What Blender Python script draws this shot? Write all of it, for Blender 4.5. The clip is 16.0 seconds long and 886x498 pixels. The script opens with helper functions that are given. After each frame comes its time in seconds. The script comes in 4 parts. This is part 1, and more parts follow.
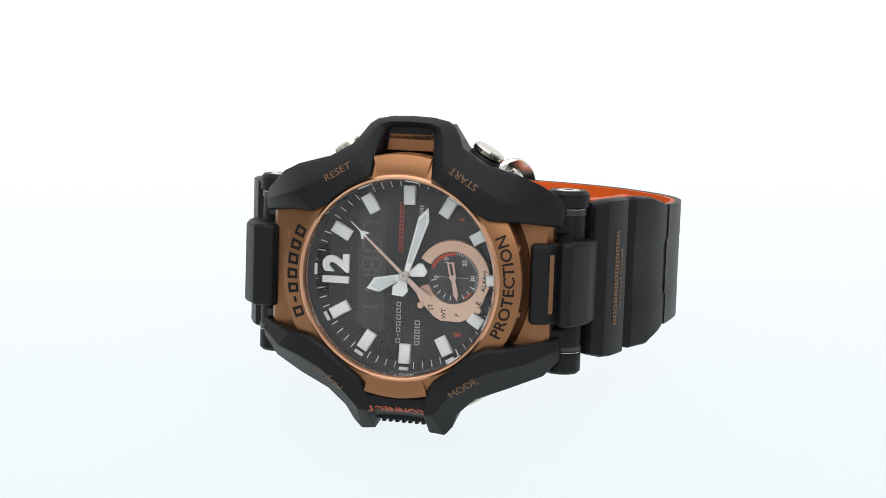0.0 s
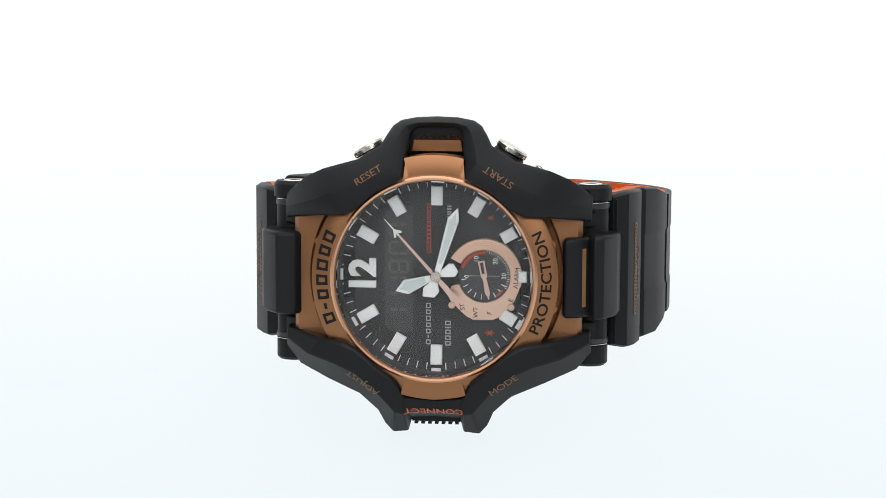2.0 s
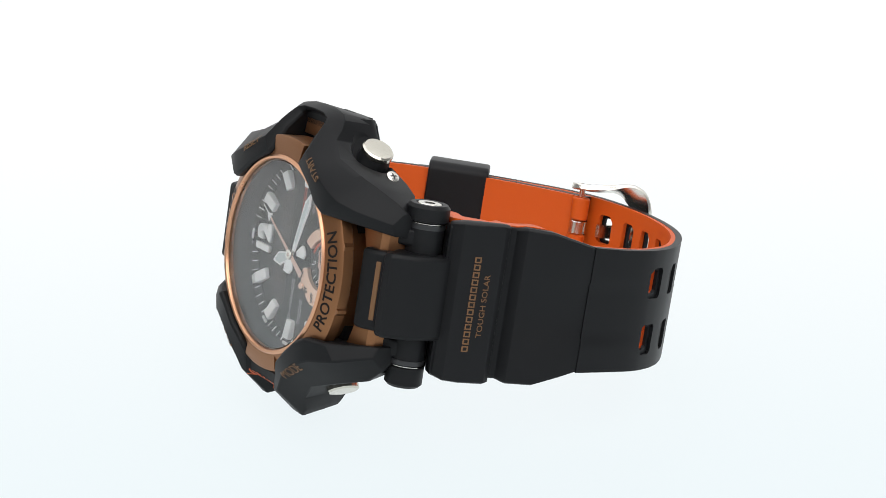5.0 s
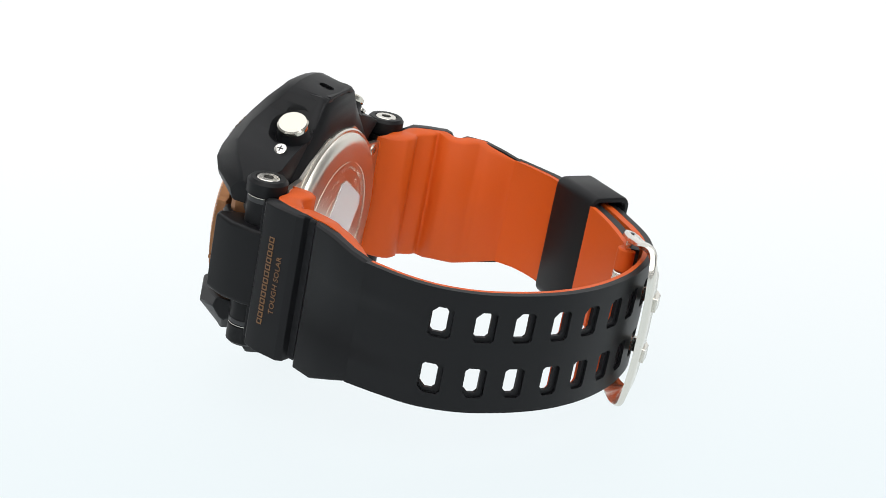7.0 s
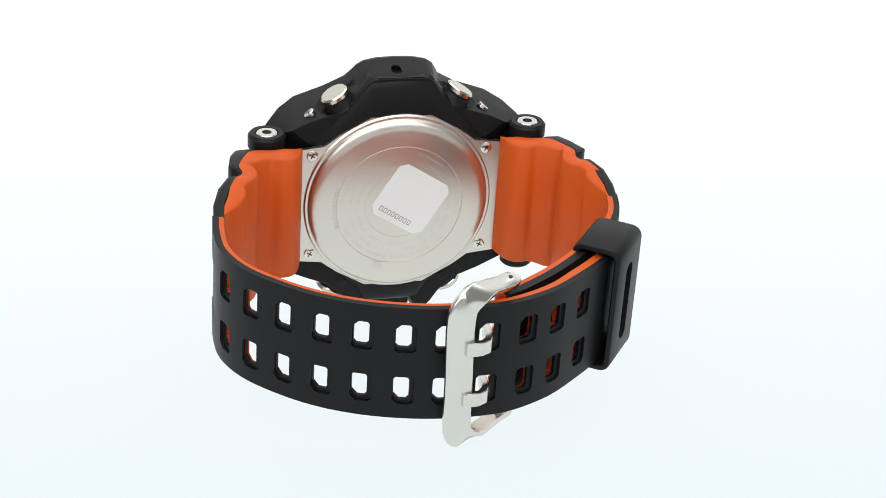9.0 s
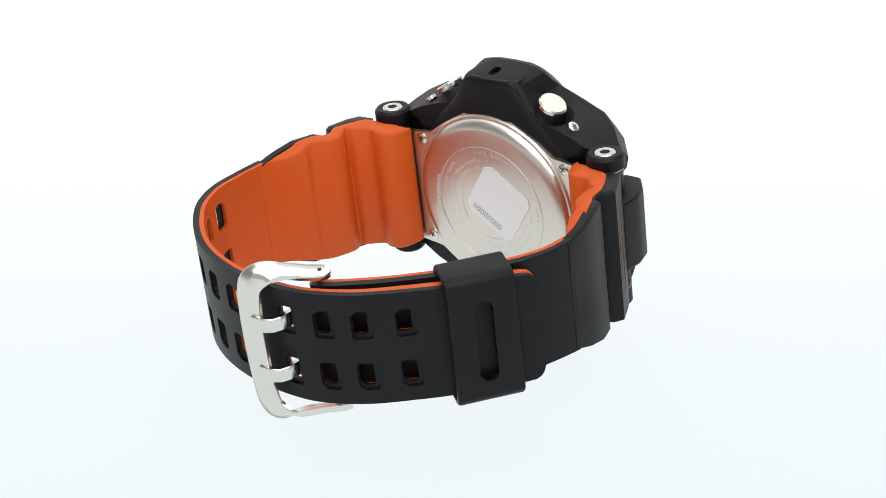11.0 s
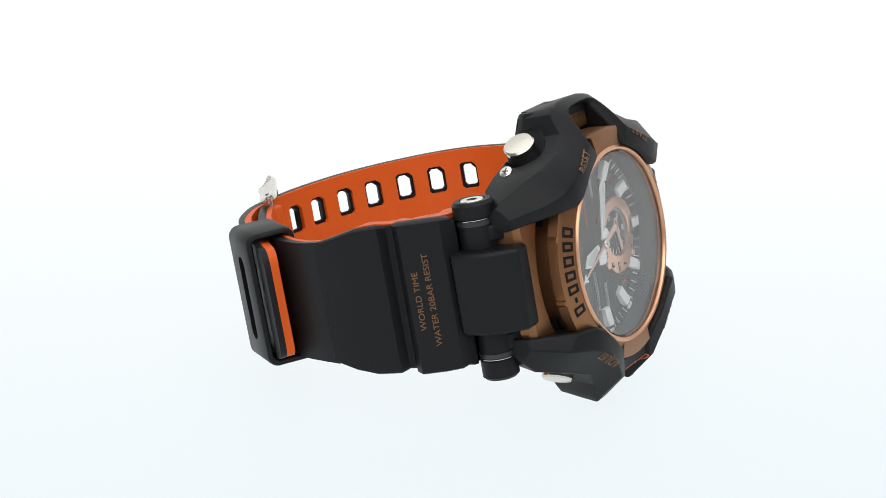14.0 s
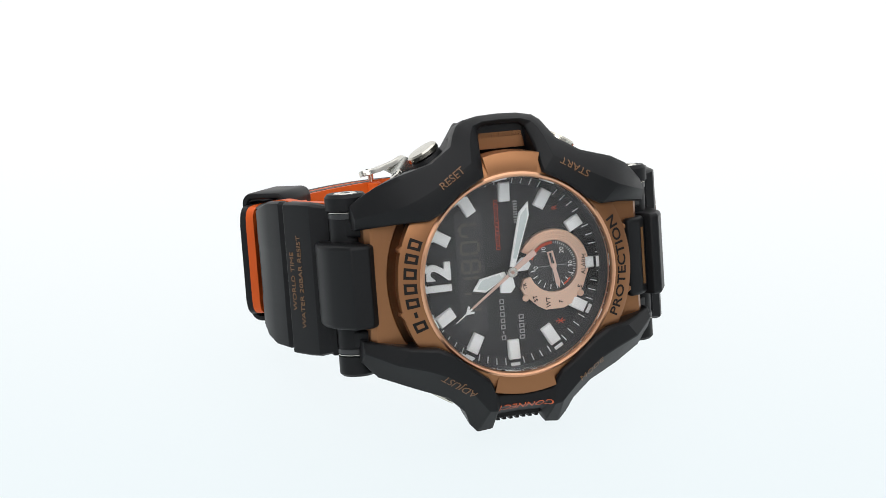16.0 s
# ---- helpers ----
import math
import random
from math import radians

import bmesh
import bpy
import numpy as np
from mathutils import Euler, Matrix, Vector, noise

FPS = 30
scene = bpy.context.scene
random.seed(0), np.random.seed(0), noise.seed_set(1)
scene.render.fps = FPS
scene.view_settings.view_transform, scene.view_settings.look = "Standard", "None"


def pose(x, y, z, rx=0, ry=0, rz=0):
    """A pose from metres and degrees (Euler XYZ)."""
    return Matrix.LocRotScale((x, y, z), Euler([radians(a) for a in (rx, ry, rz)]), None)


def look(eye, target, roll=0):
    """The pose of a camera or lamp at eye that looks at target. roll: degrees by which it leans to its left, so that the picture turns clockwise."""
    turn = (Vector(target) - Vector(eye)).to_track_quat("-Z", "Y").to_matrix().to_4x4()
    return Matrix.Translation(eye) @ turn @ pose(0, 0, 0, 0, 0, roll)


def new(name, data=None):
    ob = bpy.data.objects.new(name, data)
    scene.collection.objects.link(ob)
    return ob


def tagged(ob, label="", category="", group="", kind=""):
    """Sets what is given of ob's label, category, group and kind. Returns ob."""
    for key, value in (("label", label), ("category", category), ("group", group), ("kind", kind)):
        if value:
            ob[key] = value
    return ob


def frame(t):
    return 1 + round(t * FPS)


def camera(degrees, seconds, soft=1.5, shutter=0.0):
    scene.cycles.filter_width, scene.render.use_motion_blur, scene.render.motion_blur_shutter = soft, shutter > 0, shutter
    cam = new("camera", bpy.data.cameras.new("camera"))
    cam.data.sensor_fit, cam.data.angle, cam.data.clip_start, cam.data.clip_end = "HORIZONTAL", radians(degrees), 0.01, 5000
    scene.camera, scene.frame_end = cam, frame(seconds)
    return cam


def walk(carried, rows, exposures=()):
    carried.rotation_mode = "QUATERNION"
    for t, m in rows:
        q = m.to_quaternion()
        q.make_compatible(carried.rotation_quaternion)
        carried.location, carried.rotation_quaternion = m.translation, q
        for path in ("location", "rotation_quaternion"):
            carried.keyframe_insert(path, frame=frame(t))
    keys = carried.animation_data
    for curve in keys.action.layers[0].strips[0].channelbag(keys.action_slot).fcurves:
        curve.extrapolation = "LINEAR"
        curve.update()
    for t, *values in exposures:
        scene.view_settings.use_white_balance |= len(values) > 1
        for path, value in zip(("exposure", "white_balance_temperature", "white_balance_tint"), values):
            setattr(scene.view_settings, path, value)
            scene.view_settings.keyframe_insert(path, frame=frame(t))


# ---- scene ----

# All lengths below are in millimetres in the watch's own axes (X to six o'clock, Y to three
# o'clock, Z out of the dial) and become metres in part().
MM = 0.001
REST = 0.0242          # height of the turning point over the table
TURN = Vector((0, 0, REST))

# ---------------------------------------------------------------- camera
EYE = Vector((0.00082, -0.34406, 0.10985)) + TURN
AHEAD = Vector((0.00023, 0.95262, -0.30416))
cam = camera(26.33, 16.0, soft=0.55)
STAND = look(EYE, EYE + AHEAD, 0.0)
walk(cam, [(0.0, STAND), (16.0, STAND)])

# ---------------------------------------------------------------- world
world = bpy.data.worlds.new("studio")
world.use_nodes = True
scene.world = world
world.node_tree.nodes["Background"].inputs[0].default_value = (0.9, 0.95, 1.0, 1)
world.node_tree.nodes["Background"].inputs[1].default_value = 0.05


# ---------------------------------------------------------------- materials
def mat(name, base, rough=0.5, metal=0.0, vary=0.1, grain=900, bump=0.1, blotch=60, coat=0.0,
        spec=0.5, rough_vary=0.08):
    """A surface with fine grain and broad wear; grain and blotch are noise scales per metre."""
    m = bpy.data.materials.new(name)
    m.use_nodes = True
    nt = m.node_tree
    p = nt.nodes["Principled BSDF"]
    p.inputs["Metallic"].default_value = metal
    p.inputs["Coat Weight"].default_value = coat
    p.inputs["Specular IOR Level"].default_value = spec
    co = nt.nodes.new("ShaderNodeTexCoord")
    fine = nt.nodes.new("ShaderNodeTexNoise")
    fine.inputs["Scale"].default_value = grain
    fine.inputs["Detail"].default_value = 3
    wide = nt.nodes.new("ShaderNodeTexNoise")
    wide.inputs["Scale"].default_value = blotch
    wide.inputs["Detail"].default_value = 4
    nt.links.new(co.outputs["Object"], fine.inputs["Vector"])
    nt.links.new(co.outputs["Object"], wide.inputs["Vector"])
    mix = nt.nodes.new("ShaderNodeMix")
    mix.data_type = "RGBA"
    mix.inputs[6].default_value = (*[c * (1 - vary) for c in base], 1)
    mix.inputs[7].default_value = (*[min(1, c * (1 + vary)) for c in base], 1)
    add = nt.nodes.new("ShaderNodeMath")
    add.operation = "ADD"
    half = nt.nodes.new("ShaderNodeMath")
    half.operation = "MULTIPLY"
    half.inputs[1].default_value = 0.5
    nt.links.new(fine.outputs["Fac"], add.inputs[0])
    nt.links.new(wide.outputs["Fac"], add.inputs[1])
    nt.links.new(add.outputs[0], half.inputs[0])
    nt.links.new(half.outputs[0], mix.inputs[0])
    nt.links.new(mix.outputs[2], p.inputs["Base Color"])
    rr = nt.nodes.new("ShaderNodeMapRange")
    rr.inputs["To Min"].default_value = max(0.02, rough - rough_vary)
    rr.inputs["To Max"].default_value = min(1, rough + rough_vary)
    nt.links.new(wide.outputs["Fac"], rr.inputs["Value"])
    nt.links.new(rr.outputs[0], p.inputs["Roughness"])
    if bump:
        b = nt.nodes.new("ShaderNodeBump")
        b.inputs["Strength"].default_value = bump
        b.inputs["Distance"].default_value = 0.00005
        nt.links.new(fine.outputs["Fac"], b.inputs["Height"])
        nt.links.new(b.outputs[0], p.inputs["Normal"])
    return m


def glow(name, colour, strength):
    """Glowing sheet: the backlit table top, or a tent panel added out of view."""
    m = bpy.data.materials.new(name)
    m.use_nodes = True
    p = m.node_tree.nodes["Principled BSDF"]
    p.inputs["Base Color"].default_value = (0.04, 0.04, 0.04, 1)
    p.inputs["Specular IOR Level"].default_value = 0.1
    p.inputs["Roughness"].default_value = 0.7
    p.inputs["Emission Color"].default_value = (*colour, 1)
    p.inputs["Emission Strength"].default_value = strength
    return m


def paint_glow_y(m, near, far, y0, y1):
    """Paints a glow gradient into the emission: near and far colours along Y."""
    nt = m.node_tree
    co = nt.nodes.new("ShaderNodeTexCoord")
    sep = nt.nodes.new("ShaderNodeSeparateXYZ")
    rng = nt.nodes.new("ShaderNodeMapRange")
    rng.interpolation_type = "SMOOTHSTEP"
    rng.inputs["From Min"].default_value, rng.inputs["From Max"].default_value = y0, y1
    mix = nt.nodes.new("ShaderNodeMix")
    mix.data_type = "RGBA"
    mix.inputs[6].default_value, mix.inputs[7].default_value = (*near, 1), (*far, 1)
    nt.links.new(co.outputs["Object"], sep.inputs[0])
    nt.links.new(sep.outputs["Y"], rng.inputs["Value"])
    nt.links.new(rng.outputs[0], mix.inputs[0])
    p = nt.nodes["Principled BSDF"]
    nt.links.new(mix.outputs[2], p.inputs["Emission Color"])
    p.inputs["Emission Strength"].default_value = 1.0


def dim_glow_x(m, x0, x1, least):
    """Dims the painted glow from x0 to x1 on both sides, to darken what the crystal reflects."""
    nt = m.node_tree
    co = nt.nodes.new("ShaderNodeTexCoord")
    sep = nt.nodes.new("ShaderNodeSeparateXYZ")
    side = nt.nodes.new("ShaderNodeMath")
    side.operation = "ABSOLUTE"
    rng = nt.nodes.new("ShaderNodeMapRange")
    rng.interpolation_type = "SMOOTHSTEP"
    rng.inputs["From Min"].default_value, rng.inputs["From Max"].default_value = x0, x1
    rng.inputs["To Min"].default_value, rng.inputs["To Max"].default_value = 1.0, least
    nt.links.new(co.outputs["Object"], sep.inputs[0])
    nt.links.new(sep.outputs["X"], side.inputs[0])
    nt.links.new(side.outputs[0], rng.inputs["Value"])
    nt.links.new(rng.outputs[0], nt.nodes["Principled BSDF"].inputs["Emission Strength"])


RESIN = mat("black_resin", (0.0070, 0.0074, 0.0083), 0.45, vary=0.25, grain=6000, bump=0.15, blotch=90, spec=0.18)
RUBBER = mat("black_rubber", (0.0078, 0.0082, 0.0092), 0.42, vary=0.28, grain=5000, bump=0.12, blotch=80, spec=0.17)
ORANGE = mat("orange_rubber", (0.56, 0.082, 0.007), 0.5, vary=0.08, grain=5000, bump=0.1, blotch=70, spec=0.25)
COPPER = mat("copper_plate", (0.265, 0.124, 0.057), 0.36, metal=0.85, vary=0.05, grain=8000, bump=0.08, blotch=120)
POLISHED = mat("polished_copper", (0.66, 0.36, 0.22), 0.3, metal=1.0, vary=0.04, grain=6000, bump=0.0, blotch=150)
ROSE = mat("rose_gold", (0.80, 0.56, 0.43), 0.33, metal=0.9, vary=0.04, grain=9000, bump=0.06, blotch=150)
STEEL = mat("brushed_steel", (0.72, 0.70, 0.645), 0.22, metal=1.0, vary=0.05, grain=7000, bump=0.05, blotch=120)
CAPSTEEL = mat("warm_steel", (0.62, 0.595, 0.525), 0.17, metal=1.0, vary=0.06, grain=7000, bump=0.06, blotch=140)
BACKPLATE = mat("satin_steel", (0.70, 0.665, 0.60), 0.32, metal=1.0, vary=0.06, grain=9000, bump=0.08, blotch=130)
ENGRAVE = mat("engraved_steel", (0.66, 0.625, 0.565), 0.36, metal=1.0, vary=0.1, grain=9000, bump=0.1, blotch=200)
DIAL = mat("dial_black", (0.041, 0.043, 0.046), 0.5, vary=0.25, grain=3000, bump=0.0, blotch=200, spec=0.2)
DIAL_INSET = mat("dial_inset", (0.046, 0.048, 0.050), 0.5, vary=0.2, grain=3000, bump=0.0, blotch=200)
LUME = mat("white_lume", (0.91, 0.93, 0.93), 0.55, vary=0.03, grain=9000, bump=0.05, blotch=300)
PALEROSE = mat("pale_rose_paint", (0.70, 0.50, 0.43), 0.4, vary=0.04, grain=9000, bump=0.0, blotch=200)
SILVER = mat("silver_print", (0.82, 0.85, 0.86), 0.4, metal=0.0, vary=0.05, grain=9000, bump=0.0, blotch=300)
INLAY = mat("hand_inlay", (0.62, 0.68, 0.68), 0.5, vary=0.04, grain=9000, bump=0.05, blotch=300)
GREYPRINT = mat("grey_print", (0.36, 0.37, 0.38), 0.5, vary=0.05, grain=9000, bump=0.0, blotch=300)
REDPRINT = mat("red_print", (0.56, 0.07, 0.03), 0.5, vary=0.05, grain=9000, bump=0.0, blotch=300)
GOLDPRINT = mat("gold_print", (0.15, 0.07, 0.023), 0.5, vary=0.15, grain=9000, bump=0.0, blotch=300)
ORANGEPRINT = mat("orange_print", (0.50, 0.085, 0.02), 0.5, vary=0.1, grain=9000, bump=0.0, blotch=300)
BLACKPRINT = mat("black_print", (0.009, 0.008, 0.008), 0.6, vary=0.1, grain=9000, bump=0.0, blotch=300, spec=0.12)
LCD = mat("lcd_segment", (0.105, 0.097, 0.088), 0.5, vary=0.1, grain=9000, bump=0.0, blotch=300)
DARKMETAL = mat("dark_metal", (0.045, 0.046, 0.048), 0.35, metal=0.6, vary=0.1, grain=8000, bump=0.05, blotch=150)
STICKER = mat("sticker_paper", (0.76, 0.79, 0.79), 0.35, vary=0.04, grain=5000, bump=0.05, blotch=110)
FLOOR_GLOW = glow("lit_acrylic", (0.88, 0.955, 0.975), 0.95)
# Painted glow: whiter far off, dimmed beyond both sides of the view.
paint_glow_y(FLOOR_GLOW, (0.795, 0.873, 0.90), (0.932, 0.944, 0.944), -0.12, 0.22)
dim_glow_x(FLOOR_GLOW, 0.32, 1.0, 0.4)
TENT_GLOW = glow("lit_fabric", (0.975, 0.985, 0.985), 0.95)
# Unseen side walls, glow painted dim near the camera and bright far off.
SIDE_GLOW = glow("faded_side_glow", (0.97, 0.985, 1.0), 0.6)
paint_glow_y(SIDE_GLOW, (0.21, 0.215, 0.22), (0.97, 0.985, 0.99), 0.0, 0.85)
# Unseen ceiling, glow set above the walls' to light the hour markers.
CEIL_GLOW = glow("lit_ceiling", (0.99, 0.99, 1.0), 1.7)
# Unseen front wall, kept dim so the crystal reflects little.
FRONT_GLOW = glow("front_dim_panel", (0.97, 0.985, 1.0), 0.42)
# Unseen fill panel, added to brighten the dial's white markers.
FRONT_FILL = glow("front_fill_panel", (1.0, 0.99, 0.98), 3.1)

GLASS = bpy.data.materials.new("mineral_glass")
GLASS.use_nodes = True
_p = GLASS.node_tree.nodes["Principled BSDF"]
_p.inputs["Base Color"].default_value = (1.0, 1.0, 1.0, 1)
_p.inputs["Roughness"].default_value = 0.0
_p.inputs["IOR"].default_value = 1.42
_p.inputs["Transmission Weight"].default_value = 1.0


# ---------------------------------------------------------------- mesh helpers
def face(bm, vs):
    try:
        return bm.faces.new(vs)
    except ValueError:
        return None


def loft(bm, loops, cap=True, closed=True, ring=False):
    """Skin between loops of equal length."""
    rows = [[bm.verts.new(p) for p in lp] for lp in loops]
    n = len(rows[0])
    pairs = list(zip(rows, rows[1:])) + ([(rows[-1], rows[0])] if ring else [])
    for a, b in pairs:
        for i in range(n if closed else n - 1):
            j = (i + 1) % n
            face(bm, (a[i], a[j], b[j], b[i]))
    if cap and not ring:
        face(bm, rows[0][::-1])
        face(bm, rows[-1])
    return rows


def prism(bm, pts, z0, z1, inset=0.0):
    """An outline in X, Y carried from z0 to z1; inset shrinks its top towards the middle."""
    cx = sum(p[0] for p in pts) / len(pts)
    cy = sum(p[1] for p in pts) / len(pts)

    def shrink(p):
        d = math.hypot(p[0] - cx, p[1] - cy) or 1
        k = max(0.0, 1 - inset / d)
        return (cx + (p[0] - cx) * k, cy + (p[1] - cy) * k)
    loops = [[(x, y, z0) for x, y in pts]]
    if inset:
        loops.append([(x, y, z1 - inset * 0.8) for x, y in pts])
        loops.append([(*shrink(p), z1) for p in pts])
    else:
        loops.append([(x, y, z1) for x, y in pts])
    loft(bm, loops)


def slab_y(bm, pts, y0, y1, inset=0.0):
    """An outline in X, Z carried along Y, with its two ends drawn in by inset."""
    cx = sum(p[0] for p in pts) / len(pts)
    cz = sum(p[1] for p in pts) / len(pts)

    def ring(y, d):
        out = []
        for x, z in pts:
            r = math.hypot(x - cx, z - cz) or 1
            k = max(0.0, 1 - d / r)
            out.append((cx + (x - cx) * k, y, cz + (z - cz) * k))
        return out
    if inset:
        loft(bm, [ring(y0, inset), ring(y0 + inset, 0), ring(y1 - inset, 0), ring(y1, inset)])
    else:
        loft(bm, [ring(y0, 0), ring(y1, 0)])


def lathe(bm, prof, n=96, m=None, a0=0.0, a1=360.0):
    """A closed profile of (radius, z) turned round Z."""
    full = abs(a1 - a0) >= 359.9
    steps = n if full else n + 1
    loops = []
    for k in range(steps):
        a = radians(a0 + (a1 - a0) * k / n)
        loops.append([(r * math.cos(a), r * math.sin(a), z) for r, z in prof])
    rows = loft(bm, loops, ring=full)
    if m is not None:
        bmesh.ops.transform(bm, matrix=m, verts=[v for row in rows for v in row])


def disc_prof(r, z0, z1, edge=0.15):
    return [(0.0001, z0), (r - edge, z0), (r, z0 + edge), (r, z1 - edge), (r - edge, z1), (0.0001, z1)]


def block(bm, cx, cy, cz, sx, sy, sz, turn=0.0, chamfer=0.0, m=None):
    """A box, chamfered at its top, turned in its plane."""
    x, y, z = sx / 2, sy / 2, sz / 2
    k = chamfer
    loops = [[(-x, -y, -z), (x, -y, -z), (x, y, -z), (-x, y, -z)]]
    if k:
        loops.append([(-x, -y, z - k), (x, -y, z - k), (x, y, z - k), (-x, y, z - k)])
    loops.append([(-x + k, -y + k, z), (x - k, -y + k, z), (x - k, y - k, z), (-x + k, y - k, z)])
    rows = loft(bm, loops)
    mm = (m or Matrix()) @ pose(cx, cy, cz, 0, 0, turn)
    bmesh.ops.transform(bm, matrix=mm, verts=[v for row in rows for v in row])


def catmull(pts, n):
    """Smooth line through points, n steps a span."""
    out = []
    q = [pts[0], *pts, pts[-1]]
    for i in range(1, len(q) - 2):
        p0, p1, p2, p3 = (np.array(v, float) for v in q[i - 1:i + 3])
        for k in range(n):
            t = k / n
            out.append(0.5 * ((2 * p1) + (-p0 + p2) * t + (2 * p0 - 5 * p1 + 4 * p2 - p3) * t * t
                              + (-p0 + 3 * p1 - 3 * p2 + p3) * t ** 3))
    out.append(np.array(pts[-1], float))
    return out


# the watch turns about an upright line; AXES are its own axes at rest, D the way to the dial's middle
AXES = Matrix(((0.99996, -0.00885, -0.00014), (0.00153, 0.18821, -0.98213), (0.00872, 0.98209, 0.18822)))
D = AXES.transposed() @ (Vector((2.0, -32.246, 5.404)) * MM)
STRAP_SEAT = Matrix.Translation(D)
HEAD_SEAT = STRAP_SEAT @ pose(0, 0, 0, 0, -1.9, 0)      # the head leans a little towards twelve
SUNK = 0.95                                             # how deep the dial and its hands lie

watch = new("wristwatch")
watch.empty_display_size = 0.02
tagged(watch, "black resin wristwatch with copper bezel and black and orange strap, closed", "wristwatch")


def part(name, bm, material, parent=watch, label="", smooth=35, bevel=0.0, segs=2, keep=False, seat=HEAD_SEAT):
    """Links bm as one mesh object under the watch or under one of its parts."""
    if not keep:
        bmesh.ops.remove_doubles(bm, verts=bm.verts, dist=0.0005)
    bmesh.ops.recalc_face_normals(bm, faces=bm.faces)
    if not keep:
        bmesh.ops.scale(bm, vec=(MM, MM, MM), verts=bm.verts)
    me = bpy.data.meshes.new(name)
    bm.to_mesh(me)
    bm.free()
    me.materials.append(material)
    ob = new(name, me)
    ob.parent = parent
    if parent == watch:
        ob.matrix_basis = seat
    if smooth:
        for p in me.polygons:
            p.use_smooth = True
        me.set_sharp_from_angle(angle=radians(smooth))
    if bevel:
        b = ob.modifiers.new("edges", "BEVEL")
        b.width, b.segments, b.limit_method, b.angle_limit = bevel * MM, segs, "ANGLE", radians(28)
        b.use_clamp_overlap = True
        b.harden_normals = False
    if label:
        tagged(ob, label)
    return ob


def words(bm, text, size, m, deep=0.06, wide=1.0, bend=None, gap=1.0, bold=0.0):
    """Letters of the built-in font, centred on m's origin; bend: radius of an arc, or None."""
    cu = bpy.data.curves.new("letters", "FONT")
    cu.body, cu.size, cu.align_x, cu.align_y = text, size, "CENTER", "CENTER"
    cu.extrude, cu.resolution_u, cu.space_character = deep, 3, gap
    cu.offset = bold
    ob = bpy.data.objects.new("letters", cu)
    scene.collection.objects.link(ob)
    dg = bpy.context.evaluated_depsgraph_get()
    me = bpy.data.meshes.new_from_object(ob.evaluated_get(dg))
    base = len(bm.verts)
    bm.from_mesh(me)
    bm.verts.ensure_lookup_table()
    for v in bm.verts[base:]:
        x, y, z = v.co.x * wide, v.co.y, v.co.z
        if bend:
            a = x / bend
            r = bend + y
            x, y = r * math.sin(a), r * math.cos(a) - bend
        v.co = m @ Vector((x, y, z))
    bpy.data.objects.remove(ob)
    bpy.data.curves.remove(cu)
    bpy.data.meshes.remove(me)


def bars(bm, widths, tall, gap, m, deep=0.06, bend=None, stroke=0.0):
    """A row of plain bars or frames in place of a maker's name; a negative width is a short dash."""
    total = sum(abs(w) for w in widths) + gap * (len(widths) - 1)
    x = -total / 2
    for w in widths:
        h = tall if w > 0 else tall * 0.25
        c = x + abs(w) / 2
        if bend:
            a = c / bend
            mm = m @ pose(bend * math.sin(a), bend * math.cos(a) - bend, 0, 0, 0, -math.degrees(a))
        else:
            mm = m @ pose(c, 0, 0)
        t = stroke
        if t and w > 0:
            block(bm, 0, h / 2 - t / 2, 0, w, t, deep * 2, 0, 0, mm)
            block(bm, 0, -h / 2 + t / 2, 0, w, t, deep * 2, 0, 0, mm)
            for sx in (-1, 1):
                block(bm, sx * (w / 2 - t / 2), 0, 0, t, h - 2 * t, deep * 2, 0, 0, mm)
        else:
            block(bm, 0, 0, 0, abs(w), h, deep * 2, 0, 0, mm)
        x += abs(w) + gap


# ---------------------------------------------------------------- the tent and the table
def setting():
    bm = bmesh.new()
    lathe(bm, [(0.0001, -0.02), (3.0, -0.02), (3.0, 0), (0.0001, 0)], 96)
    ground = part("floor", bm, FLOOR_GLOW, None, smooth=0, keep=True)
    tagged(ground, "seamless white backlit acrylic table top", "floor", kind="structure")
    # Walls all stand out of view; their glow is added to light the watch.
    for name, x, y, z, sx, sy, sz, m in (
            ("wall_back", 0, 1.02, 0.7, 2.04, 0.04, 1.4, TENT_GLOW),
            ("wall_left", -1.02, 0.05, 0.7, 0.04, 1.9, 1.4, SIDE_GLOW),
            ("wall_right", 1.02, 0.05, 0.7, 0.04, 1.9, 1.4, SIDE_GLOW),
            ("wall_front", 0, -0.92, 0.225, 2.04, 0.04, 0.45, FRONT_GLOW),
            ("fill_front_upper", 0, -0.92, 0.927, 2.04, 0.04, 0.946, FRONT_FILL)):
        bm = bmesh.new()
        block(bm, x, y, z + 0.003, sx, sy, sz)
        tagged(part(name, bm, m, None, smooth=0, keep=True),
               "bright fill panel, added out of view" if m is FRONT_FILL else "dim glowing wall, added out of view" if m is FRONT_GLOW else "white diffusing tent wall, added out of view", "wall", kind="structure")
    bm = bmesh.new()
    block(bm, 0, 0.05, 1.43, 2.08, 1.98, 0.04)
    tagged(part("ceiling", bm, CEIL_GLOW, None, smooth=0, keep=True), "white diffusing tent ceiling, added out of view", "ceiling",
           kind="structure")


setting()


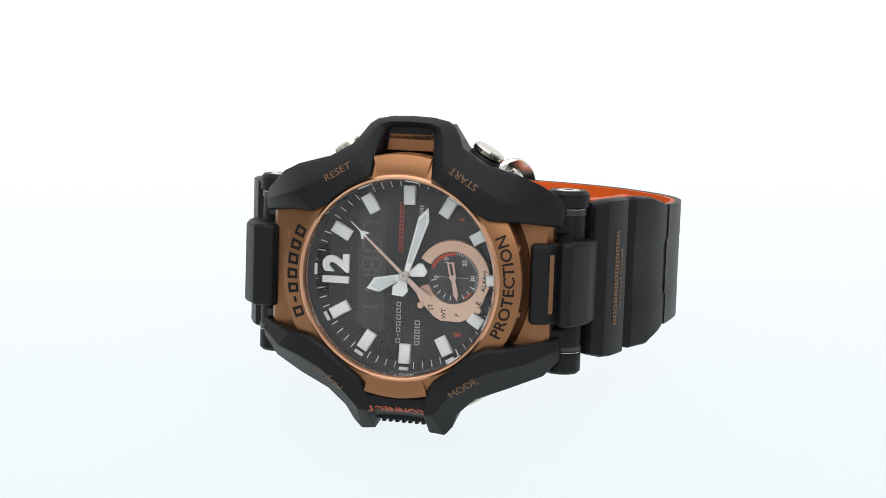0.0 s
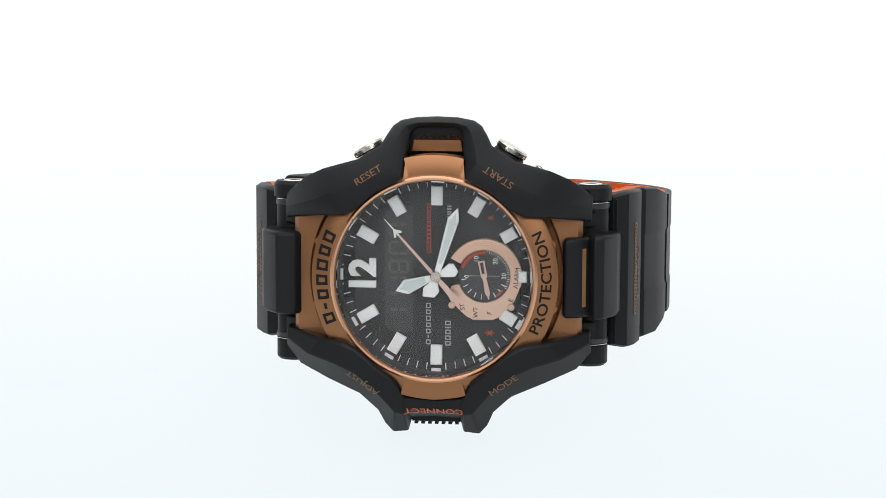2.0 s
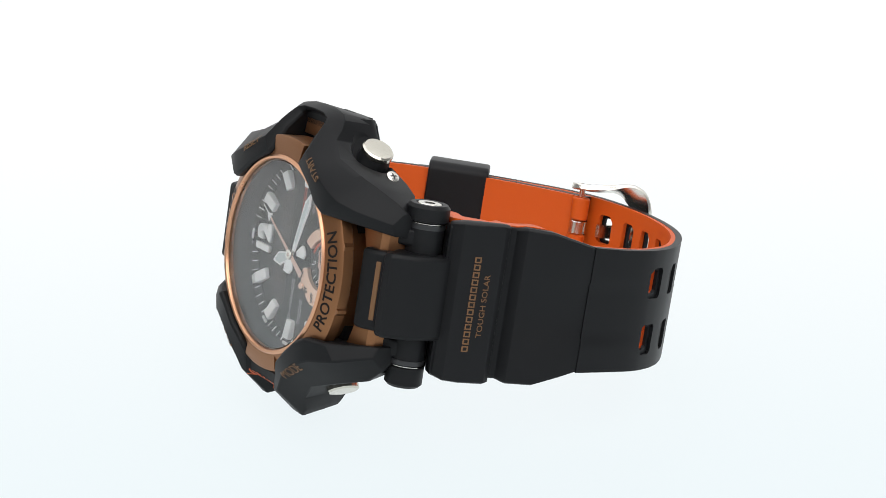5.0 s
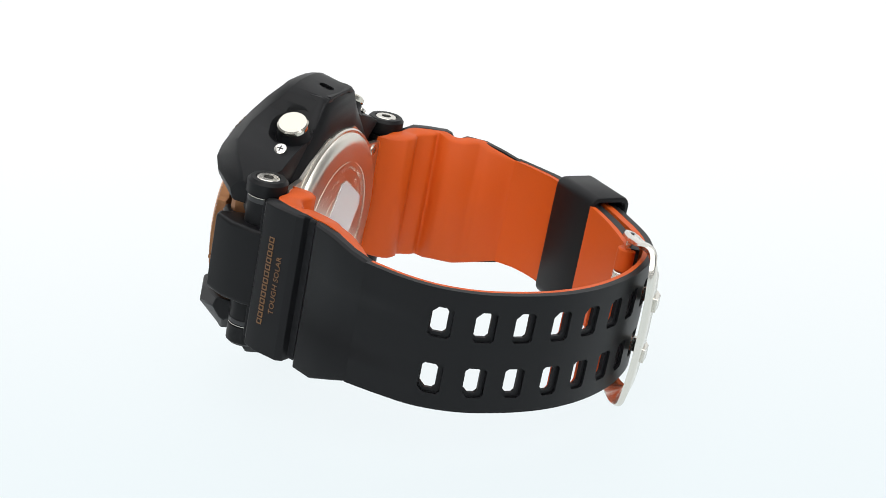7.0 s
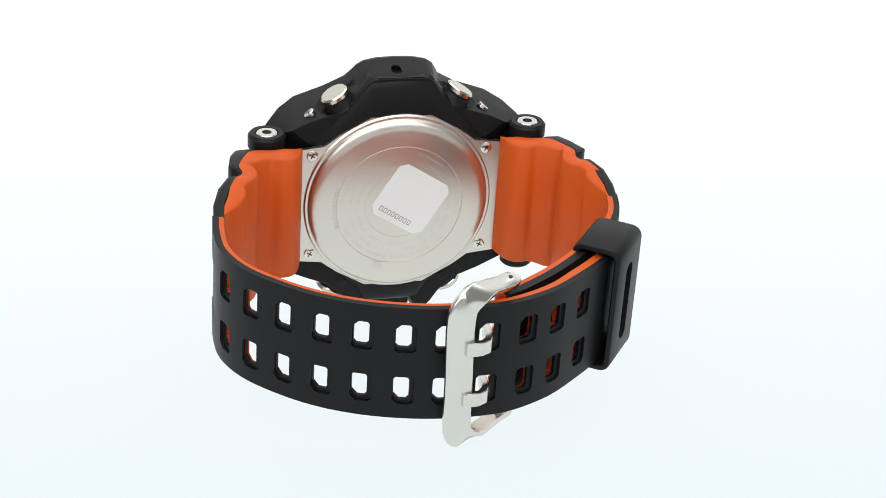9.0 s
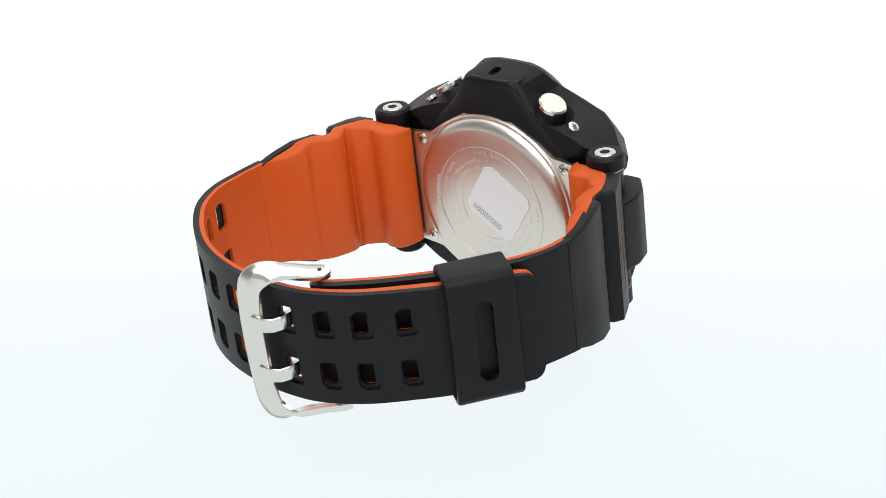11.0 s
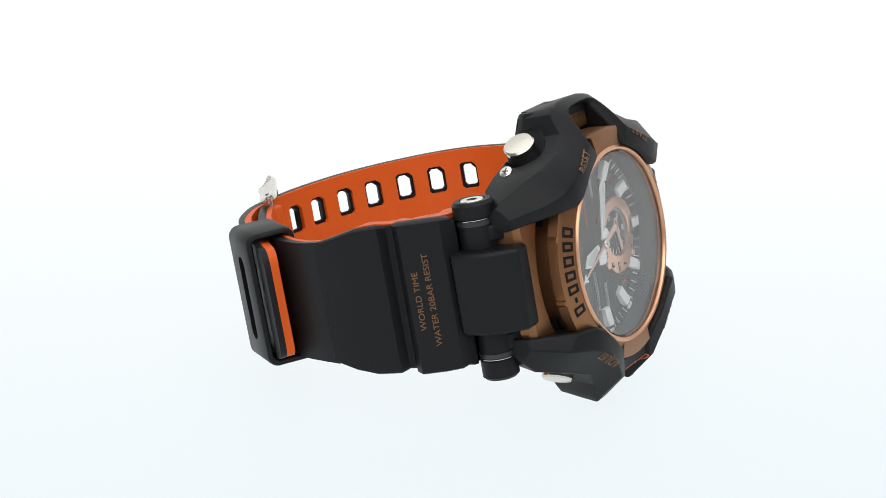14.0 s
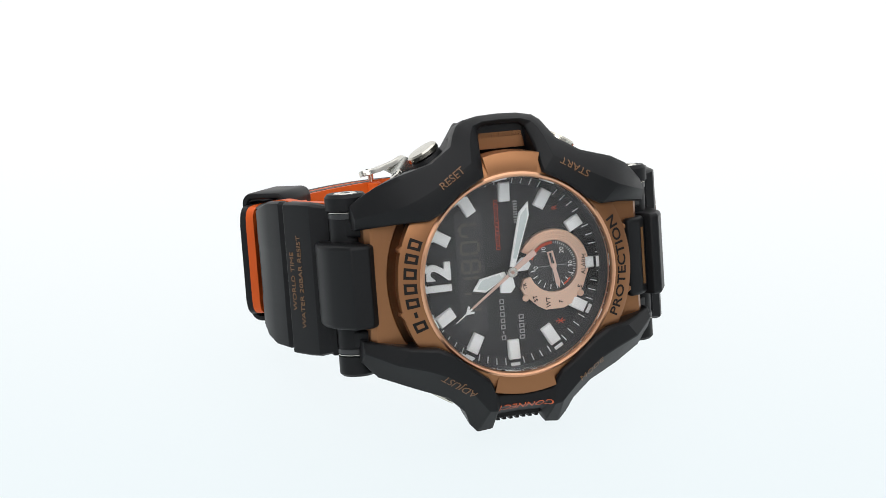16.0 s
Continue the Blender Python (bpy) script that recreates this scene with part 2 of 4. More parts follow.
# ---------------------------------------------------------------- case, guard, bezel
def guard(stations, name, label):
    """A faceted half ring lofted over its stations: inner rim, crest, outer shoulder, side, foot."""
    loops = []
    for sgn in (-1, 1):
        rng = stations[::-1] if sgn < 0 else stations[1:]
        for ix, iy, iz, ox, oy, oz, foot in rng:
            mx, my = ix + (ox - ix) * 0.5, iy + (oy - iy) * 0.5
            mz = iz * 0.72 + oz * 0.28 + 0.9
            px, py = ix + (ox - ix) * 0.9, iy + (oy - iy) * 0.9
            d = math.hypot(ox - ix, oy - iy)
            f1, f2 = min(0.88, 1 - 0.9 / d), min(0.8, 1 - 1.5 / d)
            loops.append([(sgn * ix, iy, foot), (sgn * ix, iy, iz - 0.5), (sgn * (ix + (ox - ix) * 0.06), iy + (oy - iy) * 0.06, iz),
                          (sgn * mx, my, mz), (sgn * px, py, oz + 0.2), (sgn * ox, oy, oz - 0.8),
                          (sgn * (ix + (ox - ix) * f1), iy + (oy - iy) * f1, oz * 0.35 + foot * 0.65),
                          (sgn * (ix + (ox - ix) * f2), iy + (oy - iy) * f2, foot)])
    bm = bmesh.new()
    loft(bm, loops)
    return part(name, bm, RESIN, label=label, smooth=20, bevel=0.35, segs=2)


UPPER = [  # inner x, y, z; outer x, y, z; foot
    (0.0, 25.8, 0.2, 0.0, 27.6, -0.9, -9.0),
    (3.2, 25.75, 0.3, 3.6, 27.45, -0.9, -9.0),
    (4.2, 25.1, 0.5, 6.4, 26.9, -0.8, -9.0),
    (4.5, 23.8, 1.6, 7.7, 26.0, -0.4, -8.9),
    (4.8, 22.2, 3.0, 8.6, 24.6, 0.4, -8.8),
    (5.3, 17.3, 5.8, 9.6, 22.8, 2.0, -8.8),
    (9.8, 15.0, 6.2, 13.6, 20.3, 3.2, -8.8),
    (13.3, 12.0, 6.4, 19.6, 18.6, 2.4, -8.8),
    (15.6, 10.9, 6.2, 23.0, 17.0, 0.4, -8.8),
    (19.6, 10.7, 4.2, 25.4, 15.2, -2.0, -7.0),
    (26.6, 9.6, -2.2, 26.9, 13.8, -3.4, -6.5)]
LOWER = [
    (0.0, -21.0, 3.6, 0.0, -25.0, 0.2, -8.0),
    (4.9, -20.6, 4.0, 4.2, -25.2, 0.2, -8.0),
    (5.6, -19.6, 4.6, 4.9, -27.6, 0.2, -8.5),
    (5.9, -18.6, 5.1, 7.6, -28.0, -0.3, -8.5),
    (6.6, -17.5, 5.6, 9.0, -26.4, 0.0, -8.5),
    (9.8, -15.0, 6.3, 10.1, -23.8, 1.4, -8.8),
    (13.3, -12.0, 6.4, 13.2, -20.8, 2.2, -8.8),
    (15.6, -10.9, 6.2, 18.8, -18.6, 0.8, -8.8),
    (19.6, -10.7, 4.2, 24.4, -16.4, -2.0, -7.6),
    (26.6, -9.6, -2.2, 26.9, -13.6, -3.4, -6.5)]


def case():
    bm = bmesh.new()
    up = [(17.9, 10.4), (17.2, 13.6), (12.4, 18.6), (8.6, 22.6), (6.2, 26.2)]
    low = [(17.9, -10.0), (17.2, -13.1), (11.4, -17.3), (7.6, -20.2), (5.6, -23.8)]
    pts = up + [(-x, y) for x, y in up[::-1]] + [(-x, y) for x, y in low] + low[::-1]
    loft(bm, [[(x * k, y * k, z) for x, y in pts] for k, z in ((0.76, -10.1), (0.84, -10.0), (0.91, -9.6), (0.96, -9.1), (0.99, -8.3), (1.0, -7.2))] + [[(x, y, -0.6) for x, y in pts],
              [(x * 0.9, y * 0.9, -0.6) for x, y in pts], [(x * 0.7, y * 0.7, -2.6) for x, y in pts]])
    part("case", bm, RESIN, label="matt black resin watch case", smooth=45)
    top = guard(UPPER, "bezel_guard", "faceted black resin guard over the start buttons")
    low = guard(LOWER, "bezel_guard", "faceted black resin guard round the front button")
    bm = bmesh.new()
    prism(bm, [(-4.4, 24.0), (4.4, 24.0), (4.6, 26.2), (-4.6, 26.2)], -8.8, -1.0, 0.4)
    part("window_wall", bm, RESIN, top, "dark inner wall of the top window")
    return top, low


TOPGUARD, LOWGUARD = case()


def bezel():
    bm = bmesh.new()
    # a cone that falls outwards from the lip to a thin rim, undercut to the dark groove
    lathe(bm, [(17.1, 1.2), (17.1, 3.9), (17.5, 4.95), (17.9, 5.0), (21.0, 3.62), (21.3, 3.4), (21.3, 1.5), (20.9, 1.2), (19.7, 1.0), (19.7, -4.0), (17.4, -4.0)], 160)
    bz = part("bezel", bm, COPPER, label="brushed copper bezel ring")
    bm = bmesh.new()
    lathe(bm, [(16.95, 3.2), (16.95, 4.95), (17.15, 5.35), (17.5, 5.42), (17.85, 5.1), (17.5, 3.4)], 128)
    part("bezel_lip", bm, POLISHED, bz, "polished copper rim of the bezel")
    slope = math.atan2(1.38, 3.1)

    def on_cone(v, side):
        """Wraps lettering drawn flat (along Y, outwards in X) round the cone of the bezel."""
        off, up = (v.co.x - 19.4 * side) * side, v.co.z - 5.0
        a, r = v.co.y / 19.4, 19.4 + off * math.cos(slope) + up * math.sin(slope)
        z = 4.33 - off * math.sin(slope) + up * math.cos(slope)
        v.co = Vector((side * r * math.cos(a), r * math.sin(a), z))
    bm = bmesh.new()
    words(bm, "PROTECTION", 2.75, pose(19.4, 0, 5.0, 0, 0, 90), 0.05, 1.07, None, 1.0, 0.04)
    for v in bm.verts:
        v.co.y -= 0.4
        on_cone(v, 1)
    part("lettering", bm, BLACKPRINT, bz, "black engraved lettering")
    bm = bmesh.new()
    bars(bm, [1.8, -1.0, 1.7, 1.8, 1.9, 1.7, 1.8], 2.3, 0.75, pose(-19.4, 0, 5.0, 0, 0, 90), 0.05, None, 0.5)
    bmesh.ops.subdivide_edges(bm, edges=[e for e in bm.edges if abs(e.verts[0].co.y - e.verts[1].co.y) > 0.8], cuts=2)
    for v in bm.verts:
        on_cone(v, -1)
    part("maker_mark", bm, BLACKPRINT, bz, "black engraved bars")
    for sgn in (-1, 1):                     # a plate that follows the groove round the bezel
        bm = bmesh.new()
        loops = []
        for k in range(25):
            a = radians(-29.5 + 59 * k / 24)
            ix, y = 21.9 * math.cos(a), 21.9 * math.sin(a)
            loops.append([(sgn * ix, y, -7.0), (sgn * ix, y, -0.75), (sgn * (ix + 0.35), y, -0.45), (sgn * 24.4, y, -1.25), (sgn * 25.2, y, -2.4), (sgn * 25.4, y, -7.0)])
        loft(bm, loops)
        part("copper_shoulder", bm, COPPER, label="copper shoulder between bezel and strap link", smooth=25)
        bm = bmesh.new()
        slab_y(bm, [(sgn * 15.0, -5.0), (sgn * 15.0, -2.6), (sgn * 22.2, -2.6), (sgn * 22.2, -5.0)], -11.0, 11.0, 0.1)
        part("groove_floor", bm, COPPER, bz, "copper floor of the groove round the bezel")
    for sgn in (-1, 1):                     # small pointed teeth on the bezel's rim beside the links
        for y, lean in ((6.6, -0.5), (-5.4, 0.5)):
            x = math.sqrt(21.1 ** 2 - y * y)
            bm = bmesh.new()
            prism(bm, [(sgn * (x - 0.8), y - 1.1), (sgn * (x - 0.8), y + 1.1), (sgn * (x + 0.75), y + lean + 0.3), (sgn * (x + 0.75), y + lean - 0.3)], 1.6, 3.4, 0.12)
            part("tooth", bm, COPPER, bz, smooth=30)
    for a0, half, r in ((90, 13.9, 21.4), (270, 15.7, 20.9)):
        bm = bmesh.new()
        lathe(bm, [(17.95, 4.85), (18.1, 4.95), (r - 0.35, 4.8), (r - 0.05, 4.65), (r, 4.4), (r, 0.2), (18.2, 0.2)], 16, None, a0 - half, a0 + half)
        part("copper_tab", bm, COPPER, bz, smooth=30)
    bm = bmesh.new()
    prism(bm, [(-4.5, 21.6), (4.5, 21.6), (4.0, 24.5), (-4.0, 24.5)], -5.0, -0.6, 0.15)
    part("copper_window_plate", bm, COPPER, label="copper plate inside the top window")


bezel()


# ---------------------------------------------------------------- dial
DIAL_SEAT = HEAD_SEAT @ Matrix.Translation((0, 0, -SUNK * MM))


def polar(r, hour, z=0.0):
    """A place on the dial; hour 0 is twelve, hours run clockwise."""
    a = radians(180 - hour * 30)
    return Vector((r * math.cos(a), r * math.sin(a), z)), math.degrees(a)


def dial():
    bm = bmesh.new()
    lathe(bm, disc_prof(17.6, -2.0, -0.6, 0.1), 96)
    dl = part("dial", bm, DIAL, label="black dial with white hour markers", seat=DIAL_SEAT)
    bm = bmesh.new()
    lathe(bm, [(17.5, -0.7), (16.0, -0.62), (15.3, -0.6), (15.35, -0.4), (16.9, 0.45), (17.02, 4.2), (17.5, 4.2)], 96)
    part("chapter_ring", bm, DIAL, dl, "black chapter ring with minute ticks")
    # hour markers, tapered and chamfered
    for h in (1, 2, 3, 4, 5, 6, 7, 8, 9, 10, 11):
        bm = bmesh.new()
        if h == 6:
            block(bm, 0, 0, 0, 1.5, 1.9, 1.2, 0, 0.2)
            c, a = polar(15.0, h, 0.1)
        else:
            ln = 2.7 if h in (5, 7) else 3.4
            w = 1.0
            loft(bm, [[(-ln / 2, -w, -0.8), (ln / 2, -w, -0.8), (ln / 2, w, -0.8), (-ln / 2, w, -0.8)],
                      [(-ln / 2, -w, 0.1), (ln / 2, -w, 0.55), (ln / 2, w, 0.55), (-ln / 2, w, 0.1)],
                      [(-ln / 2 + 0.15, -w + 0.2, 0.25), (ln / 2 - 0.15, -w + 0.2, 0.7), (ln / 2 - 0.15, w - 0.2, 0.7),
                       (-ln / 2 + 0.15, w - 0.2, 0.25)]])
            c, a = polar(13.95 + (0.5 if ln < 3 else 0), h, 0)
        bmesh.ops.transform(bm, matrix=Matrix.Translation(c) @ pose(0, 0, 0, 0, 0, a), verts=bm.verts)
        part("hour_marker", bm, LUME, dl, smooth=0)
        if h not in (1, 2, 3, 4, 5):
            bm = bmesh.new()
            c, a = polar(16.55, h, 0.4)
            block(bm, *c, 0.55, 1.7 if h != 6 else 1.9, 0.3, a, 0.06)
            part("marker_cap", bm, LUME, dl, smooth=0)
    bm = bmesh.new()
    c, a = polar(16.6, 0, 0.4)
    block(bm, *c, 0.5, 2.0, 0.3, a, 0.06)
    part("marker_cap", bm, LUME, dl, smooth=0)
    # minute ticks share one mesh
    tick = None
    for k in range(60):
        if k % 5 == 0:
            continue
        c, a = polar(16.05, k / 5, 0.08)
        if tick is None:
            bm = bmesh.new()
            block(bm, 0, 0, 0, 1.25, 0.14, 0.16)
            tick = part("minute_tick", bm, SILVER, dl, smooth=0)
            ob = tick
        else:
            ob = new("minute_tick", tick.data)
            ob.parent = dl
        ob.matrix_basis = Matrix.Translation(c * MM) @ pose(0, 0, 0, 0, 0, a) @ pose(0, 0, 0, 0, -28, 0)
    bm = bmesh.new()
    words(bm, "12", 6.2, pose(-12.8, -0.25, -0.15, 0, 0, 90), 0.35, 1.0, None, 0.95, 0.28)
    part("numeral", bm, LUME, dl, "white numeral twelve", smooth=0)
    # recessed panel and grey figures of the liquid crystal display
    bm = bmesh.new()
    prism(bm, [(-9.2, -9.2), (-7.6, -10.2), (-4.2, -10.2), (-4.2, 12.0), (-7.6, 12.0), (-9.2, 10.6)], -0.62, -0.52, 0)
    disp = part("display", bm, DIAL_INSET, dl, "dark liquid crystal display showing the time", smooth=0)
    seven = {"0": "abcdef", "1": "bc", "7": "abcf", "8": "abcdefg"}
    seg = {"a": (0, 1, 0), "b": (0.5, 0.5, 1), "c": (0.5, -0.5, 1), "d": (0, -1, 0), "e": (-0.5, -0.5, 1),
           "f": (-0.5, 0.5, 1), "g": (0, 0, 0)}
    for k, ch in enumerate("111807"):
        bm = bmesh.new()
        y0 = (-7.2, -4.3, -1.6, 1.4, 4.7, 7.8)[k]
        w, hh = (2.0, 1.6)
        for sname in seven[ch]:
            sx, sy, up = seg[sname]
            block(bm, sx * w, sy * hh, 0, 0.42 if up else w - 0.4, hh - 0.35 if up else 0.42, 0.06)
        bmesh.ops.transform(bm, matrix=pose(-6.7, y0, -0.48, 0, 0, 90), verts=bm.verts)
        part("digit", bm, LCD, disp, smooth=0)
    # printing
    bm = bmesh.new()
    bars(bm, [0.55] * 13, 0.75, 0.13, pose(-1.45, 8.2, -0.56, 0, 0, 90), 0.03, None, 0.09)
    part("model_mark", bm, REDPRINT, dl, "red printed bars", smooth=0)
    bm = bmesh.new()
    bars(bm, [0.3] * 9, 0.75, 0.16, pose(2.1, 10.2, -0.56, 0, 0, 90), 0.03)
    part("radio_mark", bm, GREYPRINT, dl, "grey printed bars", smooth=0)
    bm = bmesh.new()
    bars(bm, [0.85, -0.5, 0.8, 0.8, 0.9, 0.8, 0.85], 0.8, 0.3, pose(-1.5, -8.6, -0.56, 0, 0, 90), 0.03, None, 0.17)
    part("maker_mark", bm, GREYPRINT, dl, "grey printed bars", smooth=0)
    bm = bmesh.new()
    bars(bm, [0.75, 0.75, 0.75, 0.25, 0.8], 0.95, 0.27, pose(1.95, -10.2, -0.56, 0, 0, 90), 0.03, None, 0.18)
    part("maker_mark", bm, GREYPRINT, dl, "grey printed bars", smooth=0)
    bm = bmesh.new()
    words(bm, "R", 1.35, pose(9.4, 10.2, -0.56, 0, 0, 90), 0.03)
    part("lettering", bm, REDPRINT, dl, "red printed letter", smooth=0)
    bm = bmesh.new()
    for tz in (0, 45, -45):
        block(bm, 9.25, -10.0, -0.56, 1.7 if tz == 0 else 1.3, 0.16, 0.06, tz)
    part("signal_mark", bm, REDPRINT, dl, "red printed symbol", smooth=0)
    subdial(dl)


def subdial(dl):
    cx, cy = 8.3, 0.0
    at = pose(cx, cy, 0)
    bm = bmesh.new()
    lathe(bm, [(4.55, -0.7), (4.55, 0.15), (4.75, 0.3), (6.5, 0.3), (6.6, 0.2), (6.6, -0.7)], 64, at, -15, 152)
    rim = part("subdial_ring", bm, ROSE, dl, "rose gold ring round the small dial")
    for k in range(5):
        bm = bmesh.new()
        r = 4.95 + k * 0.33
        lathe(bm, [(r, 0.28), (r + 0.06, 0.36), (r + 0.16, 0.36), (r + 0.2, 0.28)], 48, at, 20, 140)
        part("ridge", bm, ROSE, rim)
    bm = bmesh.new()
    pts = []
    for k in range(29):
        a = radians(200 + (345 - 200) * k / 28)
        pts.append((4.6 * math.cos(a) + cx, 4.6 * math.sin(a) + cy))
    outer = [(14.6, -1.6), (13.6, -4.2), (11.4, -6.9), (9.8, -7.6), (6.4, -7.6), (5.2, -7.0), (3.4, -5.3), (2.6, -4.6),
             (2.0, -3.4), (2.6, -1.8), (3.6, -1.5)]
    loop = pts + outer
    lo = [bm.verts.new((x, y, -0.6)) for x, y in loop]
    hi = [bm.verts.new((x, y, 0.25)) for x, y in loop]
    face(bm, hi)
    face(bm, lo[::-1])
    for i in range(len(loop)):
        j = (i + 1) % len(loop)
        face(bm, (lo[i], lo[j], hi[j], hi[i]))
    plate = part("indicator_plate", bm, ROSE, dl, "rose gold indicator plate with mode letters", smooth=30)
    bm = bmesh.new()
    lathe(bm, disc_prof(4.58, -0.6, -0.42, 0.05), 64, at)
    well = part("subdial_face", bm, DIAL_INSET, dl, "dark recessed small dial")
    bm = bmesh.new()
    for text, x, y, s, tz in (("TR", 2.75, -3.0, 0.95, 100), ("ST", 4.55, -5.35, 1.15, 100), ("WT", 6.9, -6.3, 1.15, 90), ("F", 9.3, -6.4, 1.15, 85),
                              ("E", 13.0, -4.1, 1.2, 70), ("ALARM", 13.95, -0.2, 1.15, 84)):
        words(bm, text, s, pose(x, y, 0.33, 0, 0, tz), 0.06)
    part("lettering", bm, BLACKPRINT, plate, "black printed letters", smooth=0)
    bm = bmesh.new()
    for text, x, y in (("0", 5.2, -0.1), ("10", 6.9, 2.9), ("20", 10.2, 2.6), ("30", 11.7, 0.0)):
        words(bm, text, 1.15, pose(x, y, -0.4, 0, 0, 90), 0.03)
    part("lettering", bm, SILVER, well, "white printed numbers", smooth=0)
    for k in range(31):
        a = 35 + 135 * k / 30 if k < 22 else 190 + 18 * (k - 22)
        bm = bmesh.new()
        r = 4.2 if k < 22 else 3.7
        block(bm, r, 0, -0.4, 0.45 if k < 22 else 0.9, 0.09 if k < 22 else 0.14, 0.05)
        if k < 22:
            a = -30 + 120 * k / 21
        bmesh.ops.transform(bm, matrix=at @ pose(0, 0, 0, 0, 0, a), verts=bm.verts)
        part("tick", bm, SILVER, well, smooth=0)
    bm = bmesh.new()
    lathe(bm, [(3.85, -0.42), (3.85, -0.36), (4.35, -0.36), (4.35, -0.42)], 30, at, 88, 160)
    lathe(bm, [(3.85, -0.42), (3.85, -0.36), (4.15, -0.36), (4.15, -0.42)], 12, at, -60, -38)
    part("red_band", bm, REDPRINT, well, "red printed band", smooth=0)
    bm = bmesh.new()
    block(bm, cx, cy, -0.39, 5.4, 0.1, 0.05)
    block(bm, cx, cy, -0.39, 0.1, 5.4, 0.05)
    part("cross_line", bm, GREYPRINT, well, smooth=0)
    # small hand with an open tail
    bm = bmesh.new()
    lathe(bm, disc_prof(0.5, 0.0, 0.5, 0.06), 20)
    loft(bm, [[(-0.28, 0.3, z), (0.28, 0.3, z), (0.42, -3.0, z), (0.0, -4.0, z), (-0.42, -3.0, z)] for z in (0.1, 0.3)])
    for x in (-0.42, 0.42):
        block(bm, x, 1.4, 0.2, 0.28, 2.6, 0.2)
    block(bm, 0, 2.6, 0.2, 1.1, 0.28, 0.2)
    bmesh.ops.transform(bm, matrix=pose(cx, cy, 0.1, 0, 0, 12), verts=bm.verts)
    part("small_hand", bm, PALEROSE, dl, "rose gold hand of the small dial", smooth=0)
    for x, y in ((2.7, -5.1), (13.0, -5.3)):
        bm = bmesh.new()
        lathe(bm, disc_prof(0.62, 0.2, 0.55, 0.12), 24, pose(x, y, 0))
        part("rivet", bm, ROSE, plate, "rose gold rivet")


dial()


def hand_shape(bm, outline, z, thick):
    n = len(outline)
    lo = [bm.verts.new((x, y, z)) for x, y in outline]
    hi = [bm.verts.new((x * 0.86, y, z + thick)) for x, y in outline]
    face(bm, hi)
    face(bm, lo[::-1])
    for i in range(n):
        j = (i + 1) % n
        face(bm, (lo[i], lo[j], hi[j], hi[i]))


def clock_hands():
    """Hour and minute hands point along +Y before they are turned to the time."""
    def turn_to(deg):          # degrees clockwise from twelve (the -X way)
        return pose(0, 0, 0, 0, 0, 90 - deg)
    bm = bmesh.new()
    hand_shape(bm, [(-0.5, 1.0), (-1.35, 5.6), (0, 7.6), (1.35, 5.6), (0.5, 1.0)], 0.75, 0.25)
    hand_shape(bm, [(-0.5, -0.8), (-1.3, -3.0), (-0.6, -3.9), (1.0, -3.6), (1.3, -2.8), (0.5, -0.8)], 0.75, 0.25)
    bmesh.ops.transform(bm, matrix=turn_to(-21), verts=bm.verts)
    hh = part("hour_hand", bm, LUME, label="broad silver hour hand with white lume", smooth=0, seat=DIAL_SEAT)
    bm = bmesh.new()
    hand_shape(bm, [(-0.5, 2.0), (-0.95, 5.4), (0, 6.8), (0.95, 5.4), (0.5, 2.0)], 1.01, 0.04)
    bmesh.ops.transform(bm, matrix=turn_to(-21), verts=bm.verts)
    part("lume_strip", bm, INLAY, hh, smooth=0)
    bm = bmesh.new()
    hand_shape(bm, [(-0.5, 0.8), (-1.15, 10.4), (0, 12.6), (0.9, 10.4), (0.5, 0.8)], 1.25, 0.25)
    hand_shape(bm, [(-0.5, -0.8), (-1.5, -2.6), (-1.2, -4.0), (0.9, -3.6), (1.4, -2.4), (0.5, -0.8)], 1.25, 0.25)
    bmesh.ops.transform(bm, matrix=turn_to(107.5), verts=bm.verts)
    mh = part("minute_hand", bm, LUME, label="long silver minute hand with white lume", smooth=0, seat=DIAL_SEAT)
    bm = bmesh.new()
    hand_shape(bm, [(-0.32, 2.4), (-0.7, 10.0), (0, 11.6), (0.55, 10.0), (0.32, 2.4)], 1.51, 0.04)
    bmesh.ops.transform(bm, matrix=turn_to(107.5), verts=bm.verts)
    part("lume_strip", bm, INLAY, mh, smooth=0)
    bm = bmesh.new()
    lathe(bm, [(0.35, 1.6), (0.35, 2.25), (0.85, 2.25), (0.95, 2.1), (0.95, 1.6)], 32)
    part("centre_cap", bm, STEEL, label="steel cap at the middle of the hands", seat=DIAL_SEAT)
    # second hand, built pointing to twelve (-X), keyed in motions()
    bm = bmesh.new()
    loft(bm, [[(-9.6, -0.16, z), (0, -0.3, z), (0, 0.3, z), (-9.6, 0.16, z)] for z in (1.8, 1.95)])
    loft(bm, [[(0, -0.35, z), (5.4, -0.6, z), (5.4, 0.6, z), (0, 0.35, z)] for z in (1.8, 1.95)])
    lathe(bm, disc_prof(0.7, 1.78, 1.99, 0.05), 24)
    sh = part("second_hand", bm, PALEROSE, label="thin rose gold second hand with white tip", smooth=0, seat=DIAL_SEAT)
    bm = bmesh.new()
    loft(bm, [[(-13.4, -0.05, z), (-9.6, -0.16, z), (-9.6, 0.16, z), (-13.4, 0.05, z)] for z in (1.8, 1.95)])
    for s in (-1, 1):
        loft(bm, [[(-11.1, 0, z), (-9.8, s * 0.9, z), (-9.6, s * 0.6, z), (-10.3, 0, z)] for z in (1.81, 1.96)])
    part("tip", bm, LUME, sh, "white arrow tip", smooth=0)
    return sh


SECOND = clock_hands()

